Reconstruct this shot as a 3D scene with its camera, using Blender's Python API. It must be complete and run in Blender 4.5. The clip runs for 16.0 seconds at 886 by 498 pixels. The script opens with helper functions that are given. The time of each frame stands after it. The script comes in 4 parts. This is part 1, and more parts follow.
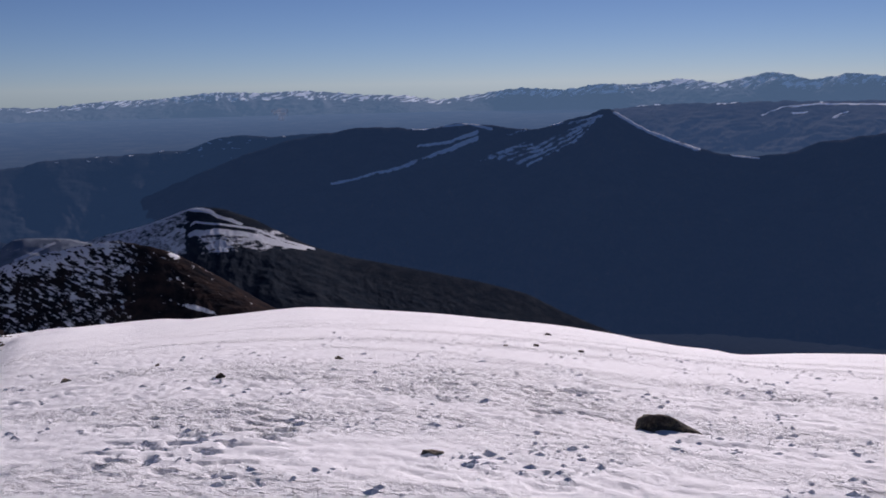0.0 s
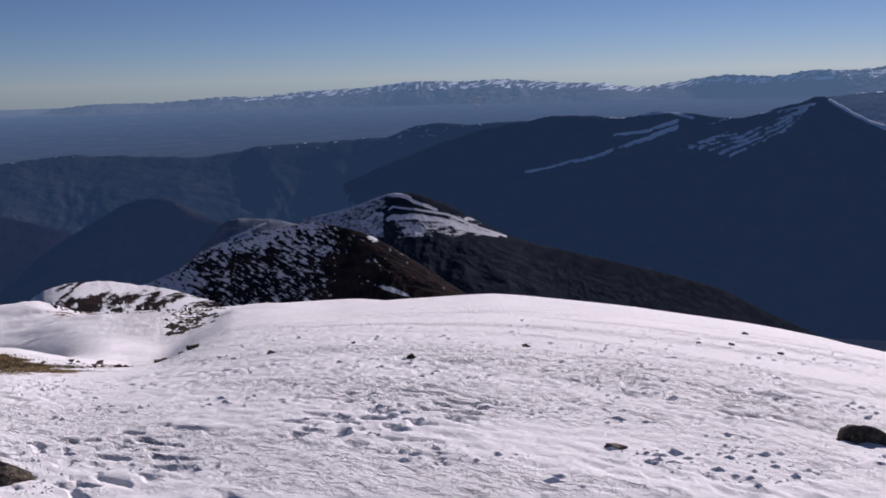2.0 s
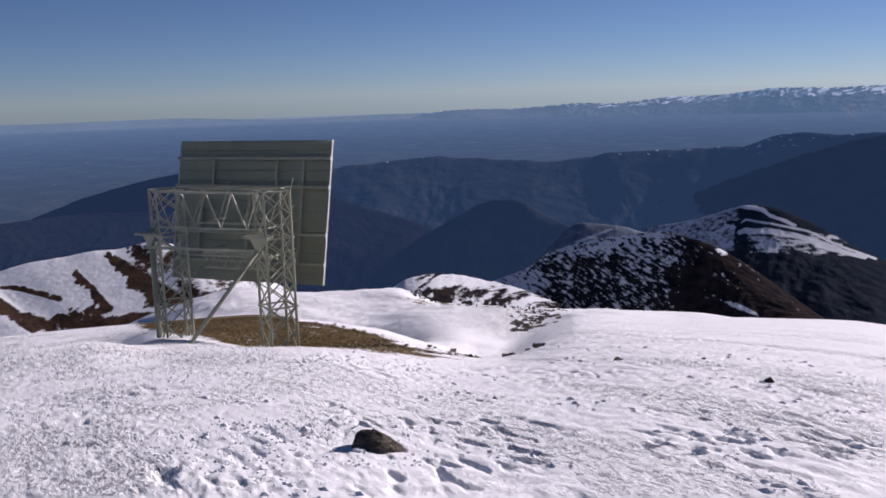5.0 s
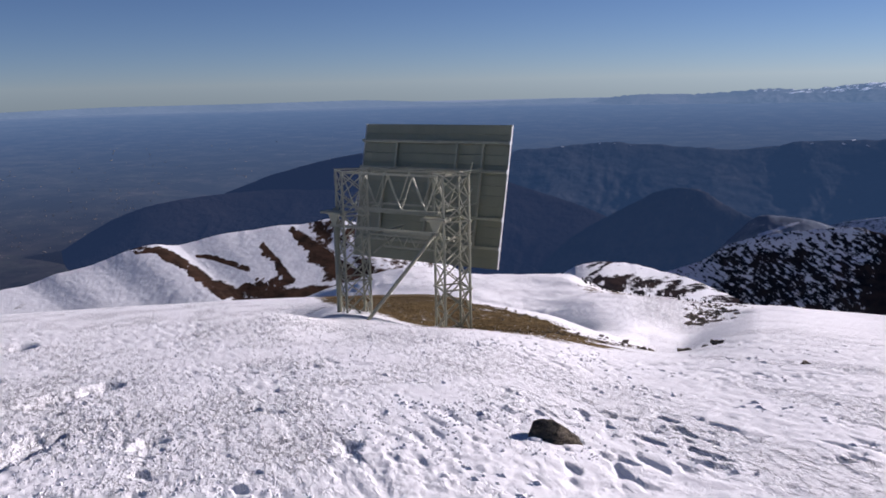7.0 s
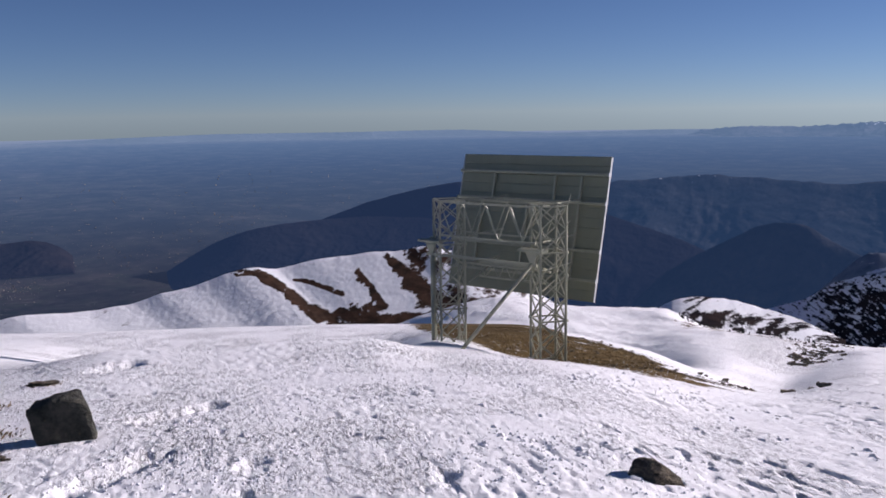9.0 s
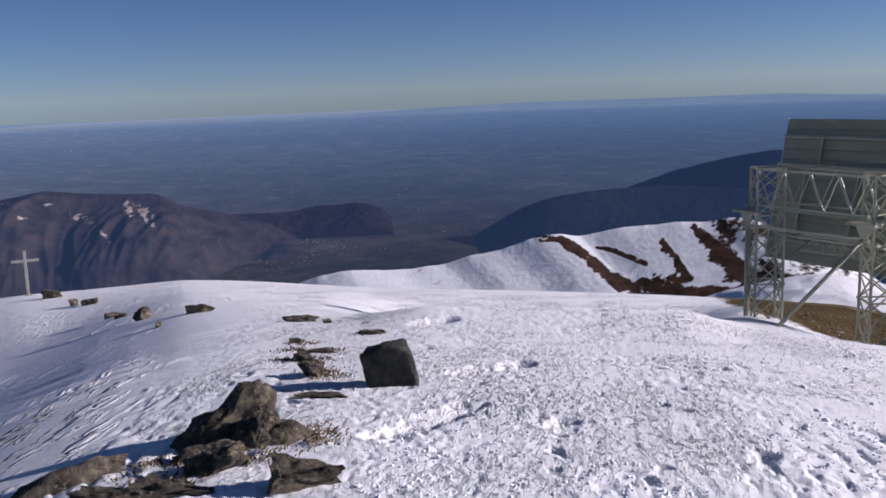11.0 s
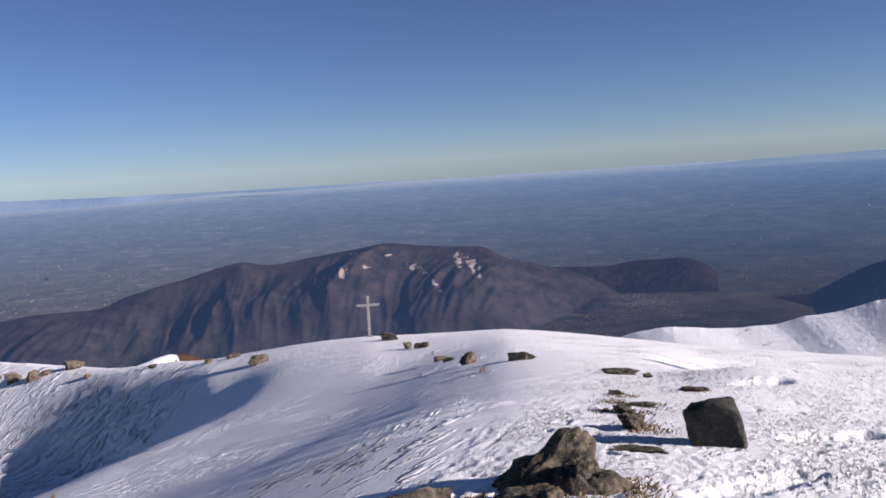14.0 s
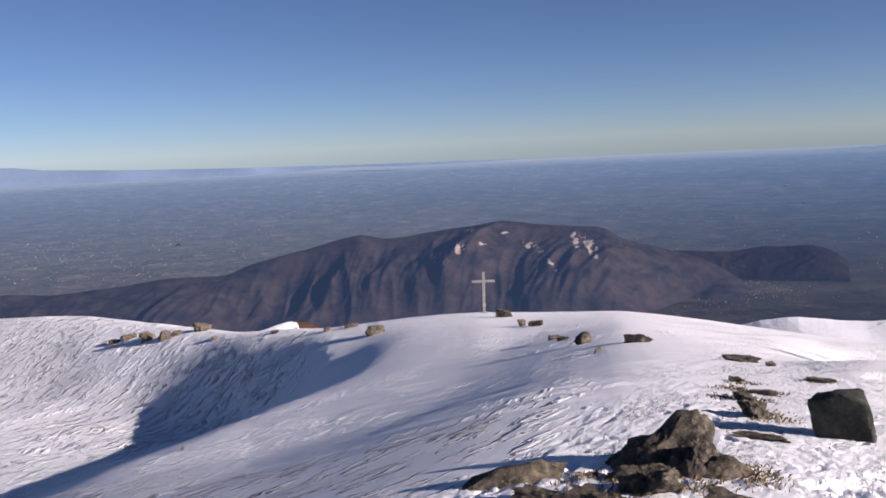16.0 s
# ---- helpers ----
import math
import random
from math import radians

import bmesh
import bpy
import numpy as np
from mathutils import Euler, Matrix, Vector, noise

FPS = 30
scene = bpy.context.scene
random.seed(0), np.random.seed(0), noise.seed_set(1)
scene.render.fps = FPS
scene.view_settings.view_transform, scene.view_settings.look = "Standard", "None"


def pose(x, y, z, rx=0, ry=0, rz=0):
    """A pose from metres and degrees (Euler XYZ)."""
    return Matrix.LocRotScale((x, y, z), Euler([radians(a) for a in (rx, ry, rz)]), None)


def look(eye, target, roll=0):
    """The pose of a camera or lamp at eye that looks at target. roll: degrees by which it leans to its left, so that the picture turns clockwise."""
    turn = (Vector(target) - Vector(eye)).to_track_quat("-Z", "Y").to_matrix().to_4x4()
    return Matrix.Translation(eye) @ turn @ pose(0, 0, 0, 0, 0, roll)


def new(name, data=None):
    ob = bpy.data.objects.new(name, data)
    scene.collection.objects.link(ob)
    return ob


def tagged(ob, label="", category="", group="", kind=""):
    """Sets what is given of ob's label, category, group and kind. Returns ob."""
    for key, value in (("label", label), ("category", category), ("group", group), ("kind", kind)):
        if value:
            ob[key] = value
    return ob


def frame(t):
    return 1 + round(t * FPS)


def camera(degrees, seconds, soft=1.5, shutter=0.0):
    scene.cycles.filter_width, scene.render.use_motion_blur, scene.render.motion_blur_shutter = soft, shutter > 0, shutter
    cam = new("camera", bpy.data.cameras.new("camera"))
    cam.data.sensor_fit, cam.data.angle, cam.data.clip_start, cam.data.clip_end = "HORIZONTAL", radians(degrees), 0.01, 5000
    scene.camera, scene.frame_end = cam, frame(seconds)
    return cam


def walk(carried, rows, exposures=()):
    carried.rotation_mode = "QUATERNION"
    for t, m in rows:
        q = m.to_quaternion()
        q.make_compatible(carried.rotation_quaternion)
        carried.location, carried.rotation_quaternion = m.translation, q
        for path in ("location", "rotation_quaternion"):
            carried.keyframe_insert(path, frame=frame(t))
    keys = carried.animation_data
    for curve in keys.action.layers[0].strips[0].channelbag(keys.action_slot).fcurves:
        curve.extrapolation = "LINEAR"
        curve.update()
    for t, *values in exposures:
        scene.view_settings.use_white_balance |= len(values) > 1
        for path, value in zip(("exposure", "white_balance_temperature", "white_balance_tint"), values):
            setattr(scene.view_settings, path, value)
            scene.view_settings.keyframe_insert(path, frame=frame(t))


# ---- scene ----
cam = camera(52.80, 16.0, soft=1.7)
EYE = 1.7  # eye height over the snow where the camera turns
# seconds, place, turn to the left, pitch, roll: a hand-held turn on the spot
PATH = [
    (0.0, -0.104, 0.409, 1.675, 79.480, 1.103, -0.205),
    (0.5, -0.100, 0.408, 1.676, 78.561, 0.551, 2.847),
    (1.0, -0.101, 0.406, 1.673, 78.540, 1.020, 6.295),
    (1.5, -0.095, 0.394, 1.677, 78.688, 1.620, 9.373),
    (2.0, -0.085, 0.377, 1.686, 79.020, 1.524, 12.182),
    (2.5, -0.071, 0.334, 1.686, 78.878, 1.622, 16.522),
    (3.0, -0.084, 0.324, 1.698, 79.397, 0.852, 19.940),
    (3.5, -0.152, 0.329, 1.677, 80.576, 0.293, 24.327),
    (4.0, -0.186, 0.322, 1.684, 80.726, 0.989, 27.854),
    (4.5, -0.226, 0.332, 1.684, 80.080, 1.411, 31.832),
    (5.0, -0.235, 0.326, 1.691, 80.044, 1.646, 34.340),
    (7.3, -0.319, 0.245, 1.745, 79.364, 1.173, 46.400),
    (8.0, -0.306, 0.205, 1.764, 79.889, 0.989, 47.329),
    (10.5, -0.404, 0.142, 1.749, 81.129, 1.404, 65.201),
    (11.0, -0.368, 0.083, 1.744, 79.736, 2.185, 70.978),
    (11.5, -0.392, 0.062, 1.729, 80.409, 2.319, 75.733),
    (12.0, -0.416, 0.049, 1.727, 82.128, 3.062, 78.715),
    (12.5, -0.406, 0.032, 1.702, 84.013, 2.954, 83.337),
    (13.0, -0.416, 0.045, 1.702, 87.220, 3.376, 87.103),
    (13.5, -0.392, 0.047, 1.697, 86.349, 3.788, 88.891),
    (14.0, -0.372, 0.055, 1.694, 84.253, 3.787, 91.319),
    (14.5, -0.361, 0.042, 1.678, 84.798, 2.168, 93.692),
    (15.0, -0.352, 0.038, 1.667, 83.756, 1.434, 94.231),
    (15.5, -0.315, 0.034, 1.675, 82.859, 1.376, 96.827),
    (16.0, -0.301, 0.017, 1.673, 83.235, 2.673, 98.944),
]
walk(cam, [(t, pose(*p)) for t, *p in PATH], [(0.0, 0.15, 6450, 27), (3.2, 0.24, 6450, 27), (5.0, 0.44, 6400, 26), (8.0, 0.54, 6350, 25), (11.0, 0.52, 6200, 24), (12.5, 0.5, 5800, 18), (13.0, 0.8, 5800, 17), (13.7, 0.9, 6500, 22), (14.5, 0.98, 6600, 23), (16.0, 0.97, 6800, 24)])

# ---- daylight: a low winter sun over a clear sky ----
SUN_TURN, SUN_UP = -17.0, 19.0  # degrees to the left of +y, and over the level
world = bpy.data.worlds.new("sky")
scene.world = world
world.use_nodes = True
wn, wl = world.node_tree.nodes, world.node_tree.links
sky = wn.new("ShaderNodeTexSky")
sky.sky_type = "NISHITA"
sky.sun_disc = False
sky.sun_elevation = radians(SUN_UP)
sky.sun_rotation = radians(-SUN_TURN)
sky.altitude = 1800
sky.air_density, sky.dust_density, sky.ozone_density = 0.7, 0.03, 4.6
wn["Background"].inputs["Strength"].default_value = 0.0415
wl.new(sky.outputs["Color"], wn["Background"].inputs["Color"])

sun = new("sun", bpy.data.lights.new("sun", "SUN"))
sun.data.energy, sun.data.angle, sun.data.color = 4.15, radians(0.5), (1.0, 0.96, 0.91)
a, b = radians(SUN_TURN), radians(SUN_UP)
sun.matrix_world = look((-math.sin(a) * math.cos(b) * 90, math.cos(a) * math.cos(b) * 90, math.sin(b) * 90), (0, 0, 0))

# ---- tools ----
PERM = np.random.RandomState(7).permutation(512)


def perlin(x, y, seed=0):
    """Gradient noise of arrays, about -1 to 1."""
    x, y = np.asarray(x, float), np.asarray(y, float)
    i, j = np.floor(x).astype(int), np.floor(y).astype(int)
    fx, fy = x - i, y - j

    def grad(a, b, dx, dy):
        ang = PERM[(PERM[(a + seed * 37) & 511] + b) & 511] * (2 * math.pi / 512)
        return np.cos(ang) * dx + np.sin(ang) * dy

    u, v = fx * fx * fx * (fx * (fx * 6 - 15) + 10), fy * fy * fy * (fy * (fy * 6 - 15) + 10)
    n0 = grad(i, j, fx, fy) * (1 - u) + grad(i + 1, j, fx - 1, fy) * u
    n1 = grad(i, j + 1, fx, fy - 1) * (1 - u) + grad(i + 1, j + 1, fx - 1, fy - 1) * u
    return (n0 * (1 - v) + n1 * v) * 1.5


def fractal(x, y, seed=0, octaves=4, gain=0.5):
    total, amp = 0.0, 1.0
    for o in range(octaves):
        total = total + amp * perlin(x * 2 ** o, y * 2 ** o, seed + o)
        amp *= gain
    return total


def ridged(x, y, seed=0, octaves=4):
    total, amp = 0.0, 1.0
    for o in range(octaves):
        total = total + amp * (1 - 2 * np.abs(perlin(x * 2 ** o, y * 2 ** o, seed + o)))
        amp *= 0.5
    return total


def step(lo, hi, x):
    t = np.clip((np.asarray(x, float) - lo) / (hi - lo), 0, 1)
    return t * t * (3 - 2 * t)


def smooth_line(x, points):
    """A line through (x, y) points, rounded at its corners."""
    px, py = np.array(sorted(points)).T
    return sum(np.interp(np.asarray(x, float) + d, px, py) * w for d, w in ((-0.5, 0.25), (0, 0.5), (0.5, 0.25)))


def grid_mesh(name, X, Y, Z, material, masks=None, wrap=False):
    """One smooth sheet from arrays of rows and columns, with named masks on its points."""
    rows, cols = X.shape
    me = bpy.data.meshes.new(name)
    co = np.stack([X, Y, Z], -1).reshape(-1, 3).astype(np.float32)
    a = (np.arange(rows - 1)[:, None] * cols + np.arange(cols - 1)[None, :]).ravel()
    faces = np.stack([a, a + 1, a + cols + 1, a + cols], 1)
    if wrap:
        b = np.arange(rows - 1) * cols
        faces = np.concatenate([faces, np.stack([b + cols - 1, b, b + cols, b + 2 * cols - 1], 1)])
    faces = faces.astype(np.int32)
    me.vertices.add(len(co))
    me.vertices.foreach_set("co", co.ravel())
    me.loops.add(faces.size)
    me.loops.foreach_set("vertex_index", faces.ravel())
    me.polygons.add(len(faces))
    me.polygons.foreach_set("loop_start", np.arange(0, faces.size, 4, dtype=np.int32))
    me.polygons.foreach_set("use_smooth", np.ones(len(faces), dtype=bool))
    for key, values in (masks or {}).items():
        layer = me.attributes.new(key, "FLOAT", "POINT")
        layer.data.foreach_set("value", np.asarray(values, np.float32).ravel())
    me.update(calc_edges=True)
    me.validate()
    me.materials.append(material)
    return new(name, me)


def part(name, bm, material, parent=None, label="", smooth=False):
    """One bmesh as one mesh object, under a thing or a part."""
    me = bpy.data.meshes.new(name)
    bm.to_mesh(me)
    bm.free()
    if smooth:
        me.shade_smooth()
    me.materials.append(material)
    ob = new(name, me)
    if parent:
        ob.parent = parent
    return tagged(ob, label)


def empty(name, m):
    ob = new(name)
    ob.matrix_world = m
    ob.empty_display_size = 0.2
    return ob


def rod(bm, p, q, radius, sides=8):
    """A round bar from p to q."""
    p, q = Vector(p), Vector(q)
    d = q - p
    m = Matrix.Translation((p + q) / 2) @ d.to_track_quat("Z", "Y").to_matrix().to_4x4()
    bmesh.ops.create_cone(bm, cap_ends=True, segments=sides, radius1=radius, radius2=radius, depth=d.length, matrix=m)
    return bm


def bar(bm, p, q, w, h, up=(0, 0, 1), bevel=0.0):
    """A square bar from p to q, w wide and h high, with h along up."""
    p, q, up = Vector(p), Vector(q), Vector(up)
    x = (q - p).normalized()
    y = up.cross(x).normalized()
    z = x.cross(y)
    m = Matrix((x, y, z)).transposed().to_4x4()
    m.translation = (p + q) / 2
    made = bmesh.ops.create_cube(bm, size=1, matrix=m @ Matrix.Diagonal(((q - p).length, w, h, 1)))
    if bevel:
        edges = list({e for v in made["verts"] for e in v.link_edges})
        bmesh.ops.bevel(bm, geom=edges, offset=bevel, segments=1, affect="EDGES")
    return bm


# ---- materials ----
def material(name):
    m = bpy.data.materials.new(name)
    m.use_nodes = True
    return m, m.node_tree.nodes, m.node_tree.links, m.node_tree.nodes["Principled BSDF"]


def node(nodes, kind, **values):
    n = nodes.new(kind)
    for key, value in values.items():
        n.inputs[key.replace("_", " ")].default_value = value
    return n


def ramp(nodes, links, source, stops):
    n = nodes.new("ShaderNodeValToRGB")
    e = n.color_ramp.elements
    while len(e) < len(stops):
        e.new(0.5)
    for item, (at, colour) in zip(e, stops):
        item.position, item.color = at, (*colour, 1)
    links.new(source, n.inputs[0])
    return n.outputs["Color"]


def texture(nodes, links, scale, detail=4.0, rough=0.55, stretch=None, turn=0.0, distort=0.0):
    """Noise at a size in the world, from the point's own place."""
    where = nodes.new("ShaderNodeNewGeometry").outputs["Position"]
    if stretch:
        mp = nodes.new("ShaderNodeMapping")
        mp.inputs["Rotation"].default_value = (0, 0, radians(turn))
        links.new(where, mp.inputs["Vector"])
        m2 = nodes.new("ShaderNodeMapping")
        m2.inputs["Scale"].default_value = stretch
        links.new(mp.outputs["Vector"], m2.inputs["Vector"])
        where = m2.outputs["Vector"]
    n = node(nodes, "ShaderNodeTexNoise", Scale=scale, Detail=detail, Roughness=rough, Distortion=distort)
    links.new(where, n.inputs["Vector"])
    return n.outputs["Fac"]


def mix(nodes, links, fac, a, b, blend="MIX"):
    n = nodes.new("ShaderNodeMix")
    n.data_type, n.blend_type = "RGBA", blend
    for socket, value in ((n.inputs[0], fac), (n.inputs[6], a), (n.inputs[7], b)):
        if isinstance(value, (int, float)):
            socket.default_value = value
        elif isinstance(value, tuple):
            socket.default_value = (*value, 1)
        else:
            links.new(value, socket)
    return n.outputs[2]


def bump(nodes, links, height, strength, distance, before=None):
    n = node(nodes, "ShaderNodeBump", Strength=strength, Distance=distance)
    links.new(height, n.inputs["Height"])
    if before:
        links.new(before, n.inputs["Normal"])
    return n.outputs["Normal"]


def mask_of(nodes, key):
    n = nodes.new("ShaderNodeAttribute")
    n.attribute_name = key
    return n.outputs["Fac"]

WIND = 28.0  # degrees by which the wind-packed snow's grain lies off the x axis


def snow_ground():
    m, n, l, p = material("wind_packed_snow")
    fine = texture(n, l, 8.0, 7.0, 0.7, (0.4, 1.5, 1.0), WIND, 0.25)
    broad = texture(n, l, 0.35, 4.0, 0.55, (0.4, 1.2, 1.0), WIND)
    white = mix(n, l, broad, (0.86, 0.86, 0.88), (0.92, 0.92, 0.925))
    straw = ramp(n, l, texture(n, l, 3.0, 6.0, 0.7), [(0.3, (0.05, 0.035, 0.016)), (0.55, (0.14, 0.097, 0.042)), (0.75, (0.23, 0.165, 0.076))])
    patchy = n.new("ShaderNodeMath")
    patchy.operation = "MULTIPLY_ADD"
    l.new(texture(n, l, 2.2, 7.0, 0.7), patchy.inputs[0])
    patchy.inputs[1].default_value = 1.6
    l.new(mask_of(n, "bare"), patchy.inputs[2])
    lim = n.new("ShaderNodeMapRange")
    lim.inputs["From Min"].default_value, lim.inputs["From Max"].default_value = 1.22, 1.36
    l.new(patchy.outputs[0], lim.inputs["Value"])
    l.new(mix(n, l, lim.outputs["Result"], white, straw), p.inputs["Base Color"])
    p.inputs["Roughness"].default_value = 0.8
    p.inputs["Specular IOR Level"].default_value = 0.03
    def dented(height, strength, distance, before=None):
        force = n.new("ShaderNodeMath")
        force.operation = "MULTIPLY"
        l.new(mask_of(n, "rough"), force.inputs[0])
        force.inputs[1].default_value = strength
        out = bump(n, l, height, strength, distance, before)
        l.new(force.outputs[0], out.node.inputs["Strength"])
        return out

    dents = ramp(n, l, texture(n, l, 9.0, 5.0, 0.62, (0.75, 2.3, 1.0), WIND, 0.5), [(0.37, (0, 0, 0)), (0.45, (1, 1, 1))])
    one = dented(fine, 0.4, 0.06)
    mid = dented(dents, 1.0, 0.052, one)
    two = dented(texture(n, l, 32.0, 5.0, 0.65, (0.7, 1.1, 1.0), WIND), 0.75, 0.04, mid)
    # long thin drifts on the lee slope
    def streak(key, turn, scale, lo, hi, distance, before):
        drift = ramp(n, l, texture(n, l, scale, 3.0, 0.5, (0.24, 1.0, 1.0), turn, 0.15), [(lo, (0, 0, 0)), (hi, (1, 1, 1))])
        out = bump(n, l, drift, 1.0, distance, before)
        l.new(mask_of(n, key), out.node.inputs["Strength"])
        return out

    three = streak("streaks", 23.0, 3.4, 0.57, 0.66, 0.36, two)
    three = streak("far_streaks", 16.0, 1.5, 0.53, 0.64, 0.5, three)
    four = streak("streaks", 23.0, 7.0, 0.56, 0.66, 0.16, three)
    four = streak("far_streaks", 16.0, 3.4, 0.54, 0.65, 0.22, four)
    l.new(four, p.inputs["Normal"])
    return m


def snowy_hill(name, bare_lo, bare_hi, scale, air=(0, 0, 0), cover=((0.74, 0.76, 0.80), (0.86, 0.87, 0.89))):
    """Snow over bare ground or woods, by the mask "snow"; air: haze colour painted on as the surface's own glow."""
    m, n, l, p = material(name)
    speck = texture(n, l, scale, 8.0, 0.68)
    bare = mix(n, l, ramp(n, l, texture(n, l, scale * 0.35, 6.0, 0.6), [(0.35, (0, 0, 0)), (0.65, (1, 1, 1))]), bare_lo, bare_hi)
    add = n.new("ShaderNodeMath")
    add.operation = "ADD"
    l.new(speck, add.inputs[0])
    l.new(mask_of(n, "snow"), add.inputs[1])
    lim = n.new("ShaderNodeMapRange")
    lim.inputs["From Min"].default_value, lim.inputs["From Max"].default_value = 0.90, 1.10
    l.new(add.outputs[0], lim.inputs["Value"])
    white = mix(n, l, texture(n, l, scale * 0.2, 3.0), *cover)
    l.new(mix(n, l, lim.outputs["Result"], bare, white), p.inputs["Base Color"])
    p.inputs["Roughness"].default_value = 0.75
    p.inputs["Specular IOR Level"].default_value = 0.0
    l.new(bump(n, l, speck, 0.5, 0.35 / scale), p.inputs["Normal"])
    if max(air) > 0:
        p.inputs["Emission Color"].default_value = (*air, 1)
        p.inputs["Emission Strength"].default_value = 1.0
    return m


def plain_ground():
    m, n, l, p = material("fields_of_the_plain")
    where = n.new("ShaderNodeNewGeometry").outputs["Position"]
    cells, plots = node(n, "ShaderNodeTexVoronoi", Scale=0.03), node(n, "ShaderNodeTexVoronoi", Scale=0.11)
    l.new(where, cells.inputs["Vector"])
    l.new(where, plots.inputs["Vector"])
    soil = [(0.15, (0.055, 0.052, 0.045)), (0.35, (0.085, 0.074, 0.066)), (0.55, (0.062, 0.074, 0.048)), (0.75, (0.10, 0.083, 0.075)), (0.92, (0.17, 0.145, 0.125))]
    fields = mix(n, l, 0.5, ramp(n, l, cells.outputs["Color"], soil), ramp(n, l, plots.outputs["Color"], soil))
    add = n.new("ShaderNodeMath")
    add.operation = "ADD"
    l.new(texture(n, l, 0.012, 8.0, 0.7), add.inputs[0])
    # this mask also darkens the sunward plain, backlight put into the colour
    l.new(mask_of(n, "woods"), add.inputs[1])
    woods = ramp(n, l, add.outputs[0], [(0.45, (0, 0, 0)), (1.35, (1, 1, 1))])
    l.new(mix(n, l, woods, fields, (0.017, 0.019, 0.023)), p.inputs["Base Color"])
    p.inputs["Roughness"].default_value = 0.9
    p.inputs["Specular IOR Level"].default_value = 0.0
    # haze painted as emission, bluer and brighter with distance
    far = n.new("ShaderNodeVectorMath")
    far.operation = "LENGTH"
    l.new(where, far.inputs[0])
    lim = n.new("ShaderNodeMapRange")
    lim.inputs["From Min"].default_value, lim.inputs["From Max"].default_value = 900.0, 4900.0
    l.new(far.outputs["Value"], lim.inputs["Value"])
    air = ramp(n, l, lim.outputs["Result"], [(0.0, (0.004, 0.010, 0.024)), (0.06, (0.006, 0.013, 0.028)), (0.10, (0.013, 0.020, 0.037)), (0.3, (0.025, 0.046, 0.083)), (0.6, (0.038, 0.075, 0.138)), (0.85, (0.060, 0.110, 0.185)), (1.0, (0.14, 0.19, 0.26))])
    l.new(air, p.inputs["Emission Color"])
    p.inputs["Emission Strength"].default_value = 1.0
    return m


def rock(name, dark, middle, pale, lichen_colour, lichen_from):
    m, n, l, p = material(name)
    base = ramp(n, l, texture(n, l, 7.0, 8.0, 0.72), [(0.36, dark), (0.52, middle), (0.70, pale)])
    lichen = ramp(n, l, texture(n, l, 13.0, 8.0, 0.78), [(lichen_from, (0, 0, 0)), (lichen_from + 0.09, (1, 1, 1))])
    streaky = texture(n, l, 16.0, 6.0, 0.7, (0.4, 0.4, 2.2))
    l.new(mix(n, l, lichen, base, lichen_colour), p.inputs["Base Color"])
    p.inputs["Roughness"].default_value = 0.9
    p.inputs["Specular IOR Level"].default_value = 0.15
    one = bump(n, l, texture(n, l, 11.0, 8.0, 0.75), 1.0, 0.10)
    l.new(bump(n, l, streaky, 0.8, 0.05, one), p.inputs["Normal"])
    return m


def painted_steel(name, lo, hi, scale=6.0, metallic=0.0, rough=0.55):
    m, n, l, p = material(name)
    l.new(mix(n, l, texture(n, l, scale, 6.0, 0.6, (1, 1, 0.25)), lo, hi), p.inputs["Base Color"])
    p.inputs["Roughness"].default_value, p.inputs["Metallic"].default_value = rough, metallic
    l.new(bump(n, l, texture(n, l, 60.0, 3.0), 0.1, 0.004), p.inputs["Normal"])
    return m


SNOW = snow_ground()
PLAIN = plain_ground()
ROCK = rock("lichened_rock", (0.03, 0.026, 0.022), (0.16, 0.135, 0.108), (0.40, 0.33, 0.23), (0.38, 0.32, 0.20), 0.54)
BOULDER = rock("dark_boulder_rock", (0.045, 0.047, 0.042), (0.095, 0.095, 0.082), (0.17, 0.16, 0.125), (0.20, 0.18, 0.10), 0.62)
STEEL = painted_steel("weathered_zinc_steel", (0.26, 0.26, 0.185), (0.43, 0.43, 0.31))
PANEL = painted_steel("grey_panel_sheet", (0.17, 0.18, 0.12), (0.30, 0.31, 0.21), 1.2)
PALE = painted_steel("pale_metal", (0.55, 0.55, 0.52), (0.72, 0.72, 0.70), 3.0, 0.3, 0.4)
HILL = snowy_hill("snow_and_heath", (0.03, 0.022, 0.018), (0.085, 0.050, 0.035), 0.45)
RIDGE = snowy_hill("rock_and_heath", (0.014, 0.015, 0.019), (0.040, 0.029, 0.027), 0.45)
# bare tones tinted blue: distance haze put into the base colour
SHADY_HILL = snowy_hill("snow_and_hazy_woods", (0.022, 0.030, 0.044), (0.040, 0.048, 0.060), 0.3)
# grey-blue tones of snow in shade, painted into the base colour
SHADED_SNOW = snowy_hill("shade_tinted_snow", (0.17, 0.20, 0.25), (0.26, 0.30, 0.36), 0.3)
# the far materials below carry blue haze painted in as emission
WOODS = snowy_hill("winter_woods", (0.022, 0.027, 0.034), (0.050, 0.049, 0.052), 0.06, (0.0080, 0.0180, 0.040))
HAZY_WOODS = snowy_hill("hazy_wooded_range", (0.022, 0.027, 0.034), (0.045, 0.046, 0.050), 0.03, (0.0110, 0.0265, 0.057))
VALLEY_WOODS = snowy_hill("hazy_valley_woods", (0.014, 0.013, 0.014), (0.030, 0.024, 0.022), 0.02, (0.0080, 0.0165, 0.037))
